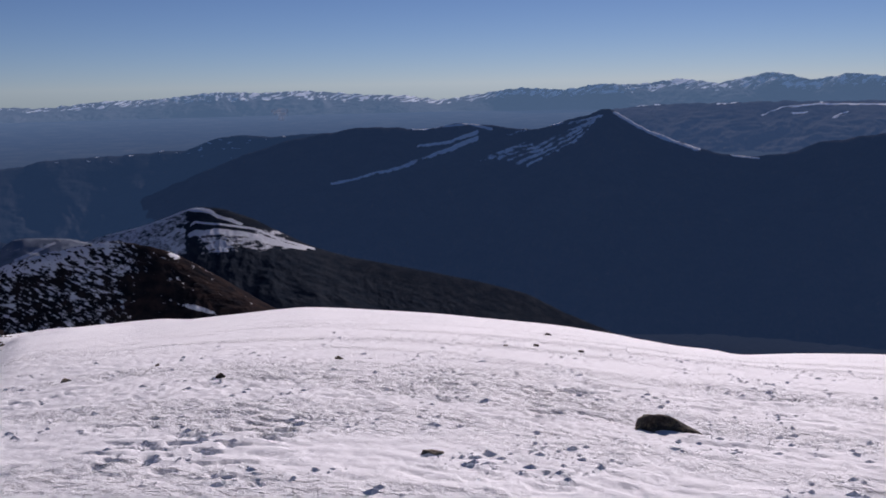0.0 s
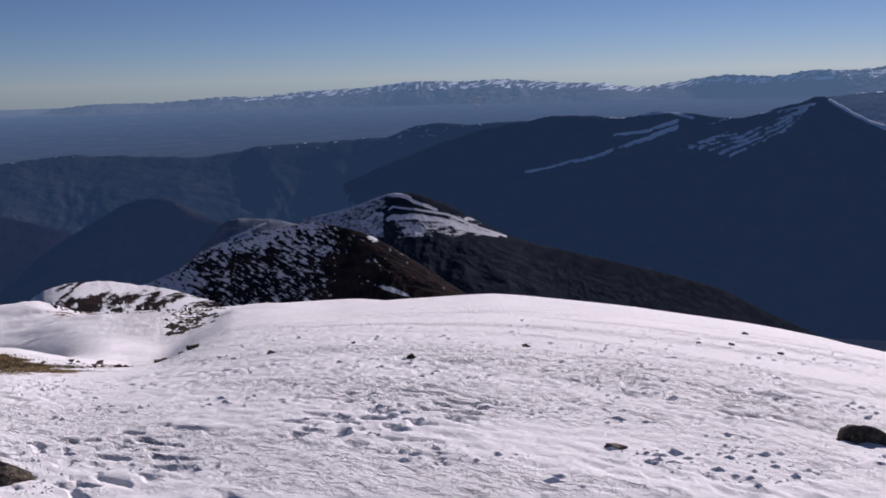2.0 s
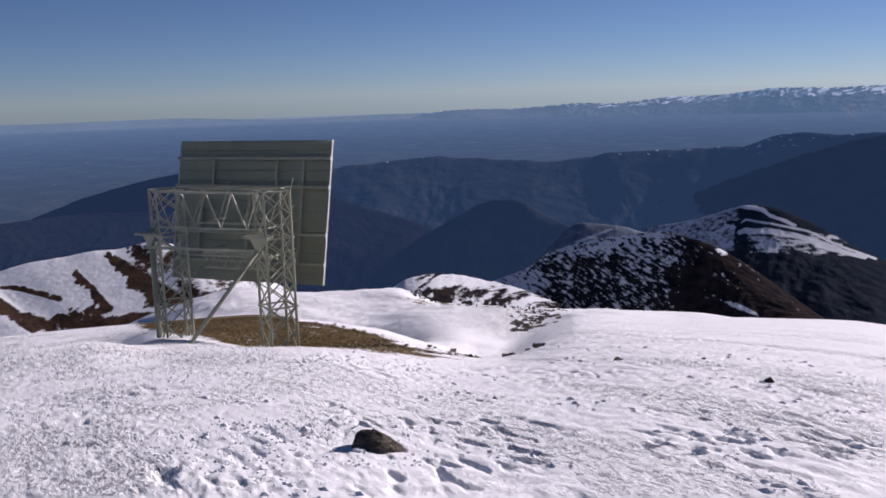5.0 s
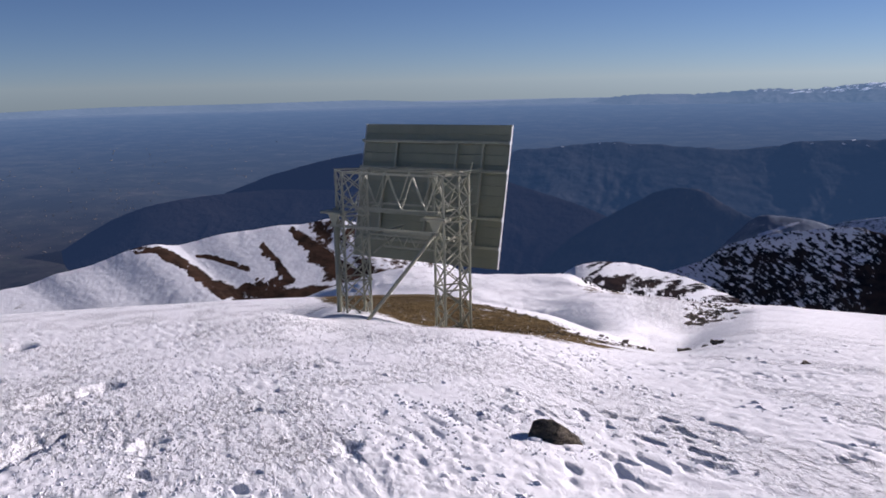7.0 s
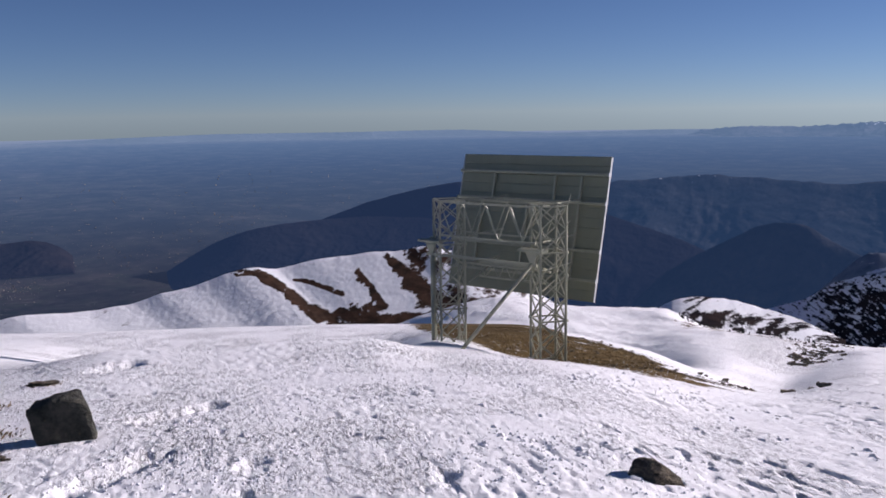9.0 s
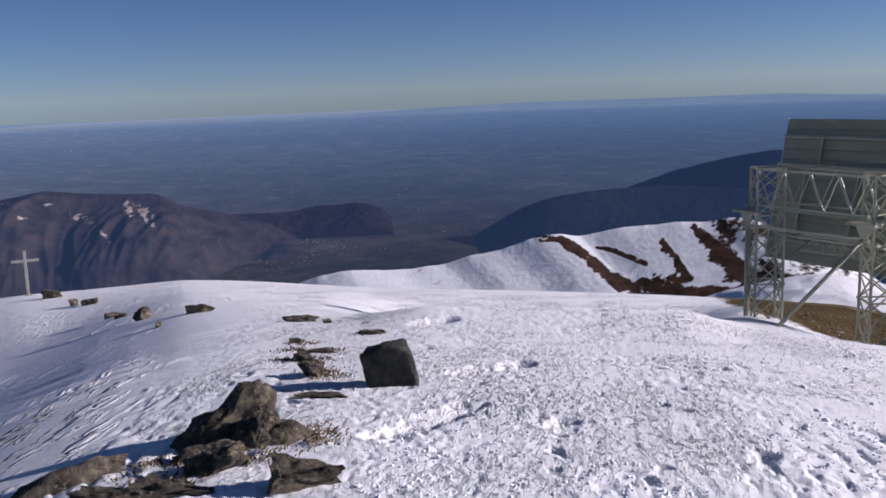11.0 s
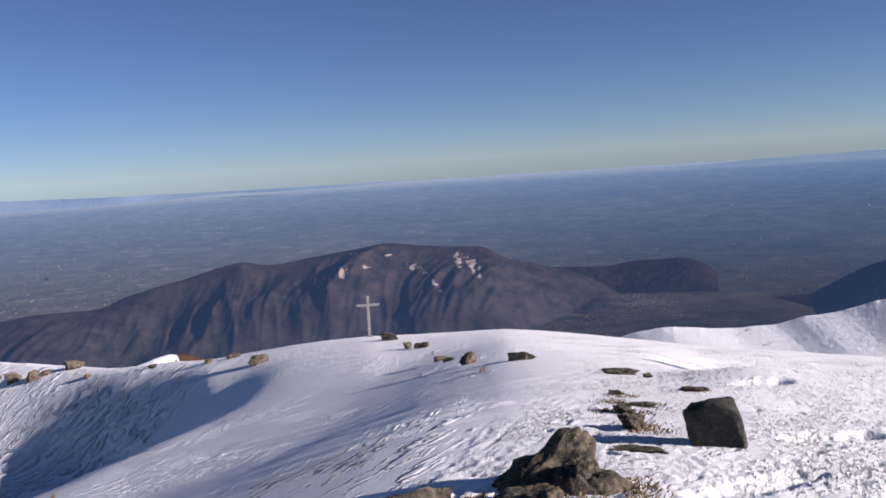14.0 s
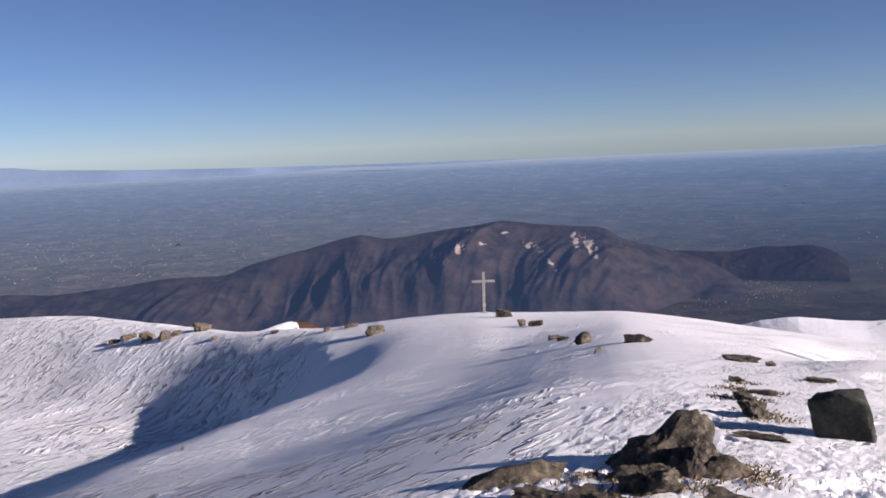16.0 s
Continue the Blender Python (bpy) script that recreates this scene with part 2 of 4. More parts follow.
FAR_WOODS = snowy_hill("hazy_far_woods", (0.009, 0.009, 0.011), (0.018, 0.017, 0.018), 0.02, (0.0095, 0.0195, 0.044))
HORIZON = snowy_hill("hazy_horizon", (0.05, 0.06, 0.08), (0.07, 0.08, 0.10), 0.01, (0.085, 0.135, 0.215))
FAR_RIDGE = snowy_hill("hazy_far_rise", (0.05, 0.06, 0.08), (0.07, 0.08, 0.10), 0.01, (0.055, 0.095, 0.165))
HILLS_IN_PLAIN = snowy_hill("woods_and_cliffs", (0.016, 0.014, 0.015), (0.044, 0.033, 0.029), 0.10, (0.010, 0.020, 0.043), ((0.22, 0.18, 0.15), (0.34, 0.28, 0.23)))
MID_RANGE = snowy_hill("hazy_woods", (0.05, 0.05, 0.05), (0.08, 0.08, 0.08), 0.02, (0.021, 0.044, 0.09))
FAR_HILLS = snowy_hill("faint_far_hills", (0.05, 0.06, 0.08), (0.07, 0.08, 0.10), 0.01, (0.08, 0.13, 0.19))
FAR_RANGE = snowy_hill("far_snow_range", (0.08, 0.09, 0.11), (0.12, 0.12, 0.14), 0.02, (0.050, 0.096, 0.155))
WEATHERED = painted_steel("weathered_grey_metal", (0.18, 0.18, 0.17), (0.36, 0.36, 0.34), 5.0, 0.2, 0.6)

# ---- the land: the snowy summit, the hills round it, the plain and the far ranges ----
# crest of the summit's snow: degrees to the left of +y, dip below the eye's level, distance
CREST = [(-180, -14, 60), (-60, -15.5, 60), (-27, -15.85, 60), (-19, -16.7, 60), (-15, -16.5, 75), (-11, -15.85, 90), (0, -14.65, 110),
         (9, -13.9, 120), (16, -14.1, 120), (20, -14.3, 115), (24, -14.2, 112), (26.3, -14.4, 104), (28.3, -15.3, 80), (30.6, -16.7, 44), (32.6, -16.75, 33), (35.4, -15.8, 32), (38.8, -14.6, 34), (42, -14.0, 36), (44.2, -13.6, 38),
         (47, -13.25, 40), (53, -13.2, 42), (62, -13.05, 46), (69, -12.8, 48), (75, -12.4, 48), (80, -11.9, 48), (88, -11.1, 50),
         (97, -11.1, 52), (107, -11.35, 58), (112, -11.15, 67), (116, -10.5, 78), (121, -9.4, 94), (127, -8.7, 112), (150, -9, 110), (180, -14, 60)]
# the snow bench beyond the summit's shoulder
BENCH = [(-10, -22), (6, -17), (14, -14.4), (18, -14.0), (24, -13.95), (28, -13.95), (33, -13.75), (35.3, -13.45), (36.5, -12.9), (37.5, -12.5), (41, -12.45), (44.7, -12.25), (46.9, -11.85), (48.4, -11.85), (50.7, -12.2), (53.6, -13.0), (56, -13.7), (62, -18)]
BED = -222.0
# the hollow behind the rocks: how deep it is along y
HOLLOW_Y = (-60, -40, -25, -20, -14, -10, -3, 0, 2)
HOLLOW_Z = (6.6, 6.2, 5.6, 5.25, 3.3, 1.95, 0.60, 0.08, 0.0)


def polar(x, y):
    return np.hypot(x, y), np.degrees(np.arctan2(-x, y))


def bed(r, turn):
    """The plain, and the deep valley before the wooded mountains."""
    valley = 1 - step(36, 62, np.abs(np.asarray(turn) - 5))
    rise = 116.0 * np.clip((r - 1200) / 3700, 0, 1) ** 1.35
    return BED + rise - 190.0 * valley * (1 - step(1500, 2300, r))


def summit(r, turn):
    """Height of the summit's snow without its small relief."""
    dips, reaches = [(t, d) for t, d, _ in CREST], [(t, c) for t, _, c in CREST]
    wide = lambda line: sum(smooth_line(turn + d, line) for d in (-6, -4, -2, 0, 2, 4, 6)) / 7
    sharp = step(10, 28, r)
    tan_c = np.tan(np.radians(-(wide(dips) * (1 - sharp) + smooth_line(turn, dips) * sharp)))
    r_c = wide(reaches) * (1 - sharp) + smooth_line(turn, reaches) * sharp
    s0, reach = 0.10, 9.0
    s1 = (tan_c - EYE / r_c - s0 * reach / r_c) / (1 - reach / r_c)
    rr = np.minimum(r, r_c)
    z = -s1 * rr + (s1 - s0) * reach * (1 - np.exp(-rr / reach))
    over = np.maximum(r - r_c, 0)
    fall = 1 - 0.93 * np.exp(-((turn - 24) / 4.5) ** 2)
    z = z - over * tan_c - fall * (0.0085 * np.minimum(over, 30) ** 2 + 0.5 * np.maximum(over - 30, 0)) - 0.5 * np.maximum(r - 170, 0)
    # the hollow beyond the rocks
    y = r * np.cos(np.radians(turn))
    sink = sum(np.interp(y + d, HOLLOW_Y, HOLLOW_Z) for d in (-1.2, -0.4, 0.4, 1.2)) / 4
    sink = sink * (1 + 0.04 * step(18, 10, r) - 0.22 * step(18, 28, r) * step(-13, -9, y))
    sink = sink + 0.42 * step(3.0, -3.5, y) * (1 - 0.3 * step(-3, -8, y)) * step(10, 18, r)
    z = z - sink * step(3, 10, r) * (1 - step(0.60, 0.97, r / r_c)) * (1 - step(150, 180, np.abs(turn)))
    # a drift before the steel stand; a trough added behind hides the stand's shadow
    drift = step(52, 57, turn) * (1 - step(72, 80, turn))
    z = z + drift * (0.35 * np.exp(-((r - 17.5) / 2.6) ** 2) - 0.6 * np.exp(-((r - 26) / 5.5) ** 2))
    # the ground falls a little round the nearer foot of the stand
    z = z - 0.45 * np.exp(-((turn - 45) / 5.5) ** 2 - ((r - 21.2) / 3.0) ** 2)
    sharp = step(95, 132, r)
    bench_c = np.tan(np.radians(-(wide(BENCH) * (1 - sharp) + smooth_line(turn, BENCH) * sharp)))
    tilt = 0.15 + 0.07 * np.exp(-((turn - 30) / 9.0) ** 4)
    far = EYE - 135 * bench_c - tilt * (np.minimum(r, 135) - 135) - np.maximum(r - 135, 0) * bench_c - 0.006 * np.clip(r - 135, 0, 60) ** 2 - 0.6 * np.maximum(r - 195, 0)
    far = far - 4 * (1 - step(20, 40, r)) - 500 * (r < 24)
    k = 1.5
    z = np.maximum(z, far) + np.log1p(np.exp(-np.abs(z - far) * k)) / k
    return np.maximum(z, bed(r, turn) - 6)


# ends, half width and depth of the wind's scoops
SCOOPS = ((-6.85, 1.75, -7.65, 2.75, 0.17, 0.11), (-9.6, 3.3, -10.0, 4.3, 0.24, 0.15), (-14.6, 4.5, -14.8, 4.9, 0.3, 0.16), (-6.65, 3.1, -6.7, 3.25, 0.10, 0.09),
          (-5.2, 4.0, -5.3, 4.1, 0.09, 0.09))


def lee_side(r, turn):
    """1 on the smooth slope that falls away from the sun, beyond the rocks."""
    edge = np.interp(r, (4, 7, 9, 12, 20, 30, 46), (104, 98, 90, 86, 83, 82, 92))
    return step(-3, 4, turn - edge) * (1 - step(160, 175, turn)) * (1 - step(36, 60, r) * step(112, 104, turn))


def relief(x, y):
    """Wind-cut snow, lumps and old footmarks."""
    r, turn = polar(x, y)
    a = radians(WIND)
    u, v = x * math.cos(a) - y * math.sin(a), x * math.sin(a) + y * math.cos(a)
    near = np.exp(-r / 70)
    patch = step(-0.35, 0.3, fractal(x * 0.18, y * 0.18, 3, 3))
    patch2 = step(-0.3, 0.25, fractal(x * 0.25, y * 0.25, 5, 3))
    bend = 0.6 * fractal(x * 0.5, y * 0.5, 9, 4)
    cut = ridged(u * 0.6 + bend, v * 1.5 + bend, 11, 5)
    open_snow = (1 - step(28, 40, turn)) * step(-0.3, 0.2, perlin(x * 0.5, y * 0.9, 18))
    torn = 0.22 * fractal(x * 7, y * 7, 17, 3)
    scoop = step(0.27, 0.42, perlin(u * 2.6 + bend, v * 9.5 + 1.5 * bend, 15) + torn + 0.07 * open_snow) * step(-0.35, 0.1, perlin(u * 0.9, v * 0.9, 16))
    dash = step(0.25, 0.38, perlin(u * 4.5 + bend, v * 15.0 + 2 * bend, 19) + torn + 0.07 * open_snow)
    chunk = fractal(u * 4.0 + bend, v * 6.0 + bend, 21, 4)
    trod = step(36, 48, turn) * (1 - step(84, 93, turn))
    z = near * (1 - 0.6 * trod) * (0.014 * cut * patch - 0.038 * scoop * patch2 - (0.016 + 0.006 * open_snow) * dash * patch + 0.012 * chunk)
    # trodden, lumpy snow round the steel frame and on the crest
    lump = fractal(x * 9.0, y * 9.0, 41, 4) + 0.5 * ridged(x * 10.0, y * 10.0, 45, 2)
    holes = step(0.52, 0.64, perlin(x * 4.2, y * 4.2, 51)) * step(-0.1, 0.3, perlin(x * 0.6, y * 0.6, 57))
    z = z + trod * near * (0.012 * lump * (0.25 + 0.75 * step(-0.3, 0.35, fractal(x * 0.8, y * 0.8, 47, 3))) - 0.055 * holes * step(-0.2, 0.2, perlin(x * 1.3, y * 1.3, 58)))
    # scoops that the wind has dug beside the boulder
    for ax, ay, bx, by, wide, deep in SCOOPS:
        f = np.clip(((x - ax) * (bx - ax) + (y - ay) * (by - ay)) / ((bx - ax) ** 2 + (by - ay) ** 2), 0, 1)
        gap = np.hypot(x - ax - f * (bx - ax), y - ay - f * (by - ay)) + 0.35 * wide * chunk
        z = z - 0.6 * deep * (1 - step(0.1 * wide, 1.4 * wide, gap))
    # long drifts cut by the wind on the slope that falls away from the sun
    lee = lee_side(r, turn)
    along, across = y + 0.12 * x, x - 0.12 * y + 0.25 * perlin(x * 0.3, y * 0.3, 63)
    drift = perlin(along * 0.3, across * 2.0, 61)
    far_band = step(-12, -18, y) * (0.35 + 0.65 * step(-0.2, 0.3, perlin(x * 0.08, y * 0.08, 66)))
    long = perlin(along * 0.15, across * 0.85, 68)
    long2 = perlin(along * 0.3, across * 1.7, 69)
    z = z * (1 - 0.9 * lee) + lee * far_band * (0.16 * step(-0.1, 0.6, long) + 0.06 * step(-0.1, 0.6, long2))
    z = z + lee * 0.035 * step(0.05, 0.5, drift) * step(-0.25, 0.15, perlin(x * 0.16, y * 0.16, 64)) * step(5, 9, r)
    # drifts and scoured hummocks on the bench beyond
    over = step(55, 80, r) * step(19, 27, turn) * (1 - step(52, 60, turn))
    z = z + over * (0.2 * ridged(u * 0.06, v * 0.10, 77, 3) + 0.07 * ridged(u * 0.35 + bend, v * 0.8, 79, 4) * patch)
    z = z + 0.10 * np.exp(-((turn - 31.0) / 2.6) ** 2) * step(46, 60, r) * ridged(u * 0.5 + bend, v * 0.9, 78, 4)
    return z


def streaks(r, turn, beyond):
    """Where the wind has cut long streaks into the slope that falls away from the sun."""
    x, y = -r * np.sin(np.radians(turn)), r * np.cos(np.radians(turn))
    near = step(5, 8, r) * (1 - step(15, 24, r)) * step(0.5, -1.2, y) * step(-0.45, 0.1, perlin(x * 0.14, y * 0.14, 65))
    far = step(-13, -17, y) * (0.5 + 0.5 * step(-0.3, 0.2, perlin(x * 0.07, y * 0.07, 66)))
    few = 0.35 * step(0.0, 0.4, perlin(x * 0.2, y * 0.2, 67))
    return lee_side(r, turn) * (far if beyond else np.maximum(near, few * step(5, 9, r)) * (1 - step(-11, -14, y)))


def roughness(r, turn):
    """How crusty the snow is: smooth on the lee slope, in streaks on the open field, rough where it was trodden."""
    x, y = -r * np.sin(np.radians(turn)), r * np.cos(np.radians(turn))
    a = radians(WIND)
    u, v = x * math.cos(a) - y * math.sin(a), x * math.sin(a) + y * math.cos(a)
    rows = step(-0.25, 0.35, fractal(u * 0.12, v * 0.6, 55, 3))
    trod = step(34, 48, turn)
    scoured = np.exp(-((turn - 31.0) / 2.6) ** 2) * step(42, 60, r)
    return (0.3 + 1.2 * scoured + 0.5 * rows * (1 - 0.6 * step(14, 40, r)) + 0.45 * trod * step(-0.1, 0.25, fractal(x * 0.5, y * 0.5, 56, 3))) * (1 - 0.85 * lee_side(r, turn))


def ground(x, y):
    r, turn = polar(x, y)
    return summit(r, turn) + 0.25 * fractal(x * 0.05, y * 0.05, 31, 2) * step(14, 60, r) + relief(x, y)


def bare_patch(x, y):
    """Where dead grass shows through the snow."""
    r, turn = polar(x, y)
    dip = np.degrees(np.arctan2(EYE - summit(r, turn), np.maximum(r, 1)))
    low = np.interp(turn, (31, 37.6, 40.3, 43.9, 47.8, 51.5, 54), (17.2, 16.8, 16.5, 15.95, 15.15, 14.25, 13.6))
    high = np.interp(turn, (31, 36.7, 39.7, 41.8, 44, 46), (16.9, 15.9, 14.85, 14.3, 13.9, 12.0))
    n = fractal(x * 0.5, y * 0.5, 81, 4)
    inside = np.minimum(step(-0.12, 0.3, low - dip + 0.15 * n), step(-0.1, 0.25, dip - high + 0.15 * n)) * step(15, 18, r) * (1 - step(48, 52, r))
    patch = inside * step(30, 36, turn + 2 * n) * (1 - step(53, 55.5, turn + n)) * (0.78 + 0.15 * n)
    stripes = step(-0.05, 0.3, perlin((x + y) * 0.07, (x - y) * 0.30, 85)) * step(26, 30, turn + 2 * n) * (1 - step(36, 38, turn + n)) * step(92, 104, r + 6 * n)
    return np.maximum(patch, 0.62 * stripes)


turns = np.radians(np.concatenate([np.linspace(-30, 129, 1080), np.linspace(129, 330, 70)[1:-1]]))
radii = np.concatenate([[0.0], np.geomspace(0.6, 3.0, 14)[:-1], np.geomspace(3.0, 55, 480)[:-1], np.geomspace(55, 150, 120)[:-1], np.geomspace(150, 560, 30)])
RR, TT = np.meshgrid(radii, turns, indexing="ij")
GX, GY = -np.sin(TT) * RR, np.cos(TT) * RR
tagged(grid_mesh("ground", GX, GY, ground(GX, GY), SNOW, {"bare": bare_patch(GX, GY), "streaks": streaks(RR, np.degrees(TT), False), "far_streaks": streaks(RR, np.degrees(TT), True), "rough": roughness(RR, np.degrees(TT))}, wrap=True),
       "white wind-packed snow over a rounded summit, dead grass showing", "snow", kind="structure")


turns = np.radians(np.linspace(0, 360, 361)[:-1])
radii = np.geomspace(420, 4920, 120)
RR, TT = np.meshgrid(radii, turns, indexing="ij")
# denser dark tone on the sunward side stands for its backlit look
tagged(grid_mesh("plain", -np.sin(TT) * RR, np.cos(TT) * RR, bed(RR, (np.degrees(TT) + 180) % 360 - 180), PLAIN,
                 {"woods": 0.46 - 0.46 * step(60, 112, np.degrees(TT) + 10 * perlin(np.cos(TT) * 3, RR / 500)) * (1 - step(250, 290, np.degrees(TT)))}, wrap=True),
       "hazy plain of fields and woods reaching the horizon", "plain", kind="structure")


def mountain(name, crest, far, front, foot, snow, mat, label, cols, rows, spur=0.12, size=60.0, rough=0.01, seed=0, steep=0.0, kind="", grain=5.0, folds=4, fine=0.025, run=0.22, bend=0.3, slant=0.0):
    """A mountain whose crest line is given as (turn, height over the eye's level in degrees). far, front: the distance of crest and
    foot; foot: its foot's height in metres; size: the width of its spurs; snow: a function of turn, climb (0 foot, 1 crest), noise, side slope and degrees over the eye's level."""
    lo, hi = min(c[0] for c in crest), max(c[0] for c in crest)
    t = np.linspace(lo, hi, cols)
    back = max(3, rows // 5)
    u = np.concatenate([1 - (1 - np.linspace(0, 1, rows)) ** 1.35, np.linspace(1, 0.25, back + 1)[1:]])
    side = np.concatenate([np.zeros(rows), np.ones(back)])
    U, T = np.meshgrid(u, t, indexing="ij")
    S = np.meshgrid(side, t, indexing="ij")[0]
    along = np.radians(t) * far / size
    el = np.tan(np.radians(smooth_line(T + slant * (1 - U) * (1 - S), crest)))
    front = front(T) if callable(front) else front
    rc = far * (1 + 0.06 * fractal(along * 0.25, along * 0 + 3.3, seed + 90, 2))
    zc = EYE + rc * el
    teeth = size * rough * fractal(along * 5, along * 0, seed + 5, 5)
    zf = np.minimum(foot, zc - 0.5 - (steep(T) if callable(steep) else steep) * (far - front))
    R = np.where(S > 0, rc * (1 + (1 - U) * (far - front) / far), front + (rc - front) * U)
    P, Q = np.radians(T) * far / size, R / size
    P = P + bend * fractal(P * 0.7, Q * 0.7, seed + 7, 2) + 0.25 * Q
    spurs = ridged(P * 0.8, Q * run + seed, seed + 13, folds)
    small = fractal(P * 6, Q * 6, seed + 17, 4)
    wave = np.sin(math.pi * np.minimum(U, 1) ** 0.8)
    climb = 1 - (1 - U) * (1 - 0.75 * np.exp(-(1 - U) / 0.05))
    Z = zf + (zc - zf) * (climb + spur * (spurs - 0.3) * wave + fine * small * wave)
    Z = np.where(S > 0, zc - 0.55 * (R - rc) * (1 + 0.3 * spurs), Z) + teeth * np.exp(-(1 - U) / 0.06)
    A = np.radians(T)
    X, Y = -np.sin(A) * R, np.cos(A) * R
    tilt = np.gradient(Z, axis=1) / (np.gradient(A, axis=1) * R)
    E = (Z - EYE) / R * far / size
    masks = {"snow": snow(T, U, fractal(P * grain + 0.5 * E, E * grain, seed + 23, 7, 0.68), tilt, np.degrees(np.arctan2(Z - EYE, R)))}
    ob = grid_mesh(name, X, Y, Z, mat, masks)
    return tagged(ob, label, "mountain" if far > 700 else "hill", kind=kind)


def strip(T, E, line, width, soft=0.6):
    """1 along a line of (turn, degrees over the eye's level), 0 beyond its width; the width is one number or one for each end."""
    w0, w1 = width if isinstance(width, tuple) else (width, width)
    best = np.zeros_like(T)
    legs = len(line) - 1
    for k, ((ax, ay), (bx, by)) in enumerate(zip(line, line[1:])):
        f = np.clip(((T - ax) * (bx - ax) + (E - ay) * (by - ay)) / ((bx - ax) ** 2 + (by - ay) ** 2), 0, 1)
        w = w0 + (w1 - w0) * (k + f) / legs
        best = np.maximum(best, 1 - step((1 - soft) * w, (1 + soft) * w, np.hypot(T - ax - f * (bx - ax), E - ay - f * (by - ay))))
    return best


def heath_snow(T, U, n, tilt, E):
    t, e = T + 0.35 * n, E + 0.18 * n
    bare = strip(t, e, [(65.2, -9.75), (63.8, -9.75), (62.5, -10.62), (60.9, -12.1), (59.2, -13.1)], (0.2, 0.5))
    bare = np.maximum(bare, strip(t, e, [(57.6, -9.7), (56.6, -11.1), (55.9, -12.2), (58.4, -13.0)], (0.2, 0.45)))
    bare = np.maximum(bare, strip(t, e, [(55.4, -9.2), (54.0, -10.6), (51.0, -13.0)], (0.3, 0.85)))
    bare = np.maximum(bare, 0.9 * strip(t, e, [(61.5, -10.35), (60.1, -10.7), (58.4, -11.4)], (0.1, 0.2)))
    bare = np.maximum(bare, step(-12.4, -13.0, e) * step(60.2, 59.0, t))
    bare = np.maximum(bare, 0.55 * step(54.4, 53.4, t))
    # strokes of thinner cover painted in for the blue shade at the left end
    wrinkles = 0.4 * step(0.1, 0.5, perlin(T * 1.3 + E * 2.2, E * 0.6, 33)) * step(66.5, 68, T) * step(-11.0, -11.5, E)
    return np.clip(0.95 - np.maximum(bare, wrinkles) * 0.85 + 0.35 * n * (bare > 0.05), 0, 1)


def ridge_snow(T, U, n, tilt, E):
    # gullies of snow and ribs of heath run down aslant, away from the sun
    c, a = E - 0.62 * T, E * 0.62 + T
    bands = 0.8 * perlin(c * 1.5 + 0.15 * n, a * 0.5 + 3, 34) + 0.7 * perlin(c * 3.6, a * 1.3, 35) + 0.4 * perlin(c * 7.5, a * 3.0, 38)
    low = step(-10.1, -11.3, E - 0.12 * (T - 24) + 0.35 * n)
    fine = fractal(c * 4.5 + 0.1 * n, a * 1.5, 39, 5, 0.62)
    cover = 0.51 + 0.20 * bands + 0.30 * fine + 0.08 * n - 0.16 * low * step(29, 27.5, T) - 0.33 * step(20.6, 19.2, T + 0.5 * n)
    cover = cover + 0.22 * strip(T, E, [(27.8, -10.5), (26.0, -10.0), (23.8, -9.6), (21.0, -9.2)], 0.4) * (0.6 + n)
    cover = np.maximum(cover, 0.75 * strip(T + 0.4 * n, E + 0.2 * n, [(17.2, -9.75), (16.9, -10.2)], 0.28))
    cover = np.maximum(cover, 0.7 * strip(T + 0.4 * n, E + 0.15 * n, [(16.3, -13.3), (14.8, -13.9)], (0.22, 0.12)))
    return np.clip(cover + 0.14 * step(28.5, 30, T), 0, 1)


def knob_snow(T, U, n, tilt, E):
    c = E + 0.55 * T
    ribs = perlin(c * 1.7 + 0.4 * n, T * 0.5, 36)
    return np.clip(0.72 + 0.42 * ribs + 0.42 * n - 0.25 * step(-12.2, -12.8, E), 0, 1)


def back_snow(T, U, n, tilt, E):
    # low cover leaves the painted shade tone showing
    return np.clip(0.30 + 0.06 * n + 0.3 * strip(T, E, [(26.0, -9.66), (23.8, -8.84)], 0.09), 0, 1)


def dome_snow(T, U, n, tilt, E):
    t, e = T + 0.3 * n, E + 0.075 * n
    # thinned cover dims the left face, its shade painted through the snow mask
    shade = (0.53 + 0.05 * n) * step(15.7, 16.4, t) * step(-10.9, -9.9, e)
    rim = 0.9 * strip(T, E, [(20.5, -8.56), (18.84, -8.28), (17.14, -7.74), (15.59, -7.28)], 0.06)
    lines = 0.95 * strip(t, e, [(15.8, -7.36), (14.9, -7.5), (13.76, -8.05), (12.7, -8.5)], (0.17, 0.09))
    lines = np.maximum(lines, 0.85 * strip(t, e, [(17.6, -9.2), (15.65, -8.18), (13.95, -8.43), (12.05, -8.78), (10.33, -9.58), (8.3, -10.25)], 0.075))
    lines = np.maximum(lines, 0.9 * strip(t, e, [(15.87, -8.95), (14.49, -8.78), (12.43, -9.13), (11.05, -9.72), (8.9, -10.2)], (0.20, 0.12)))
    lines = np.maximum(lines, 0.8 * strip(t, e, [(12.9, -8.95), (11.4, -9.35), (9.8, -9.95)], 0.09))
    specks = step(-10.55, -9.9, e) * step(15.9, 15.3, t) * step(9.5, 10.6, t) * step(-8.75, -9.0, e) * (0.49 + 0.24 * perlin(T * 1.1, E * 6.0, 37) + 0.2 * n)
    brown = strip(T, E, [(14.2, -7.62), (12.2, -8.25)], 0.16) * (0.6 - 0.9 * n)
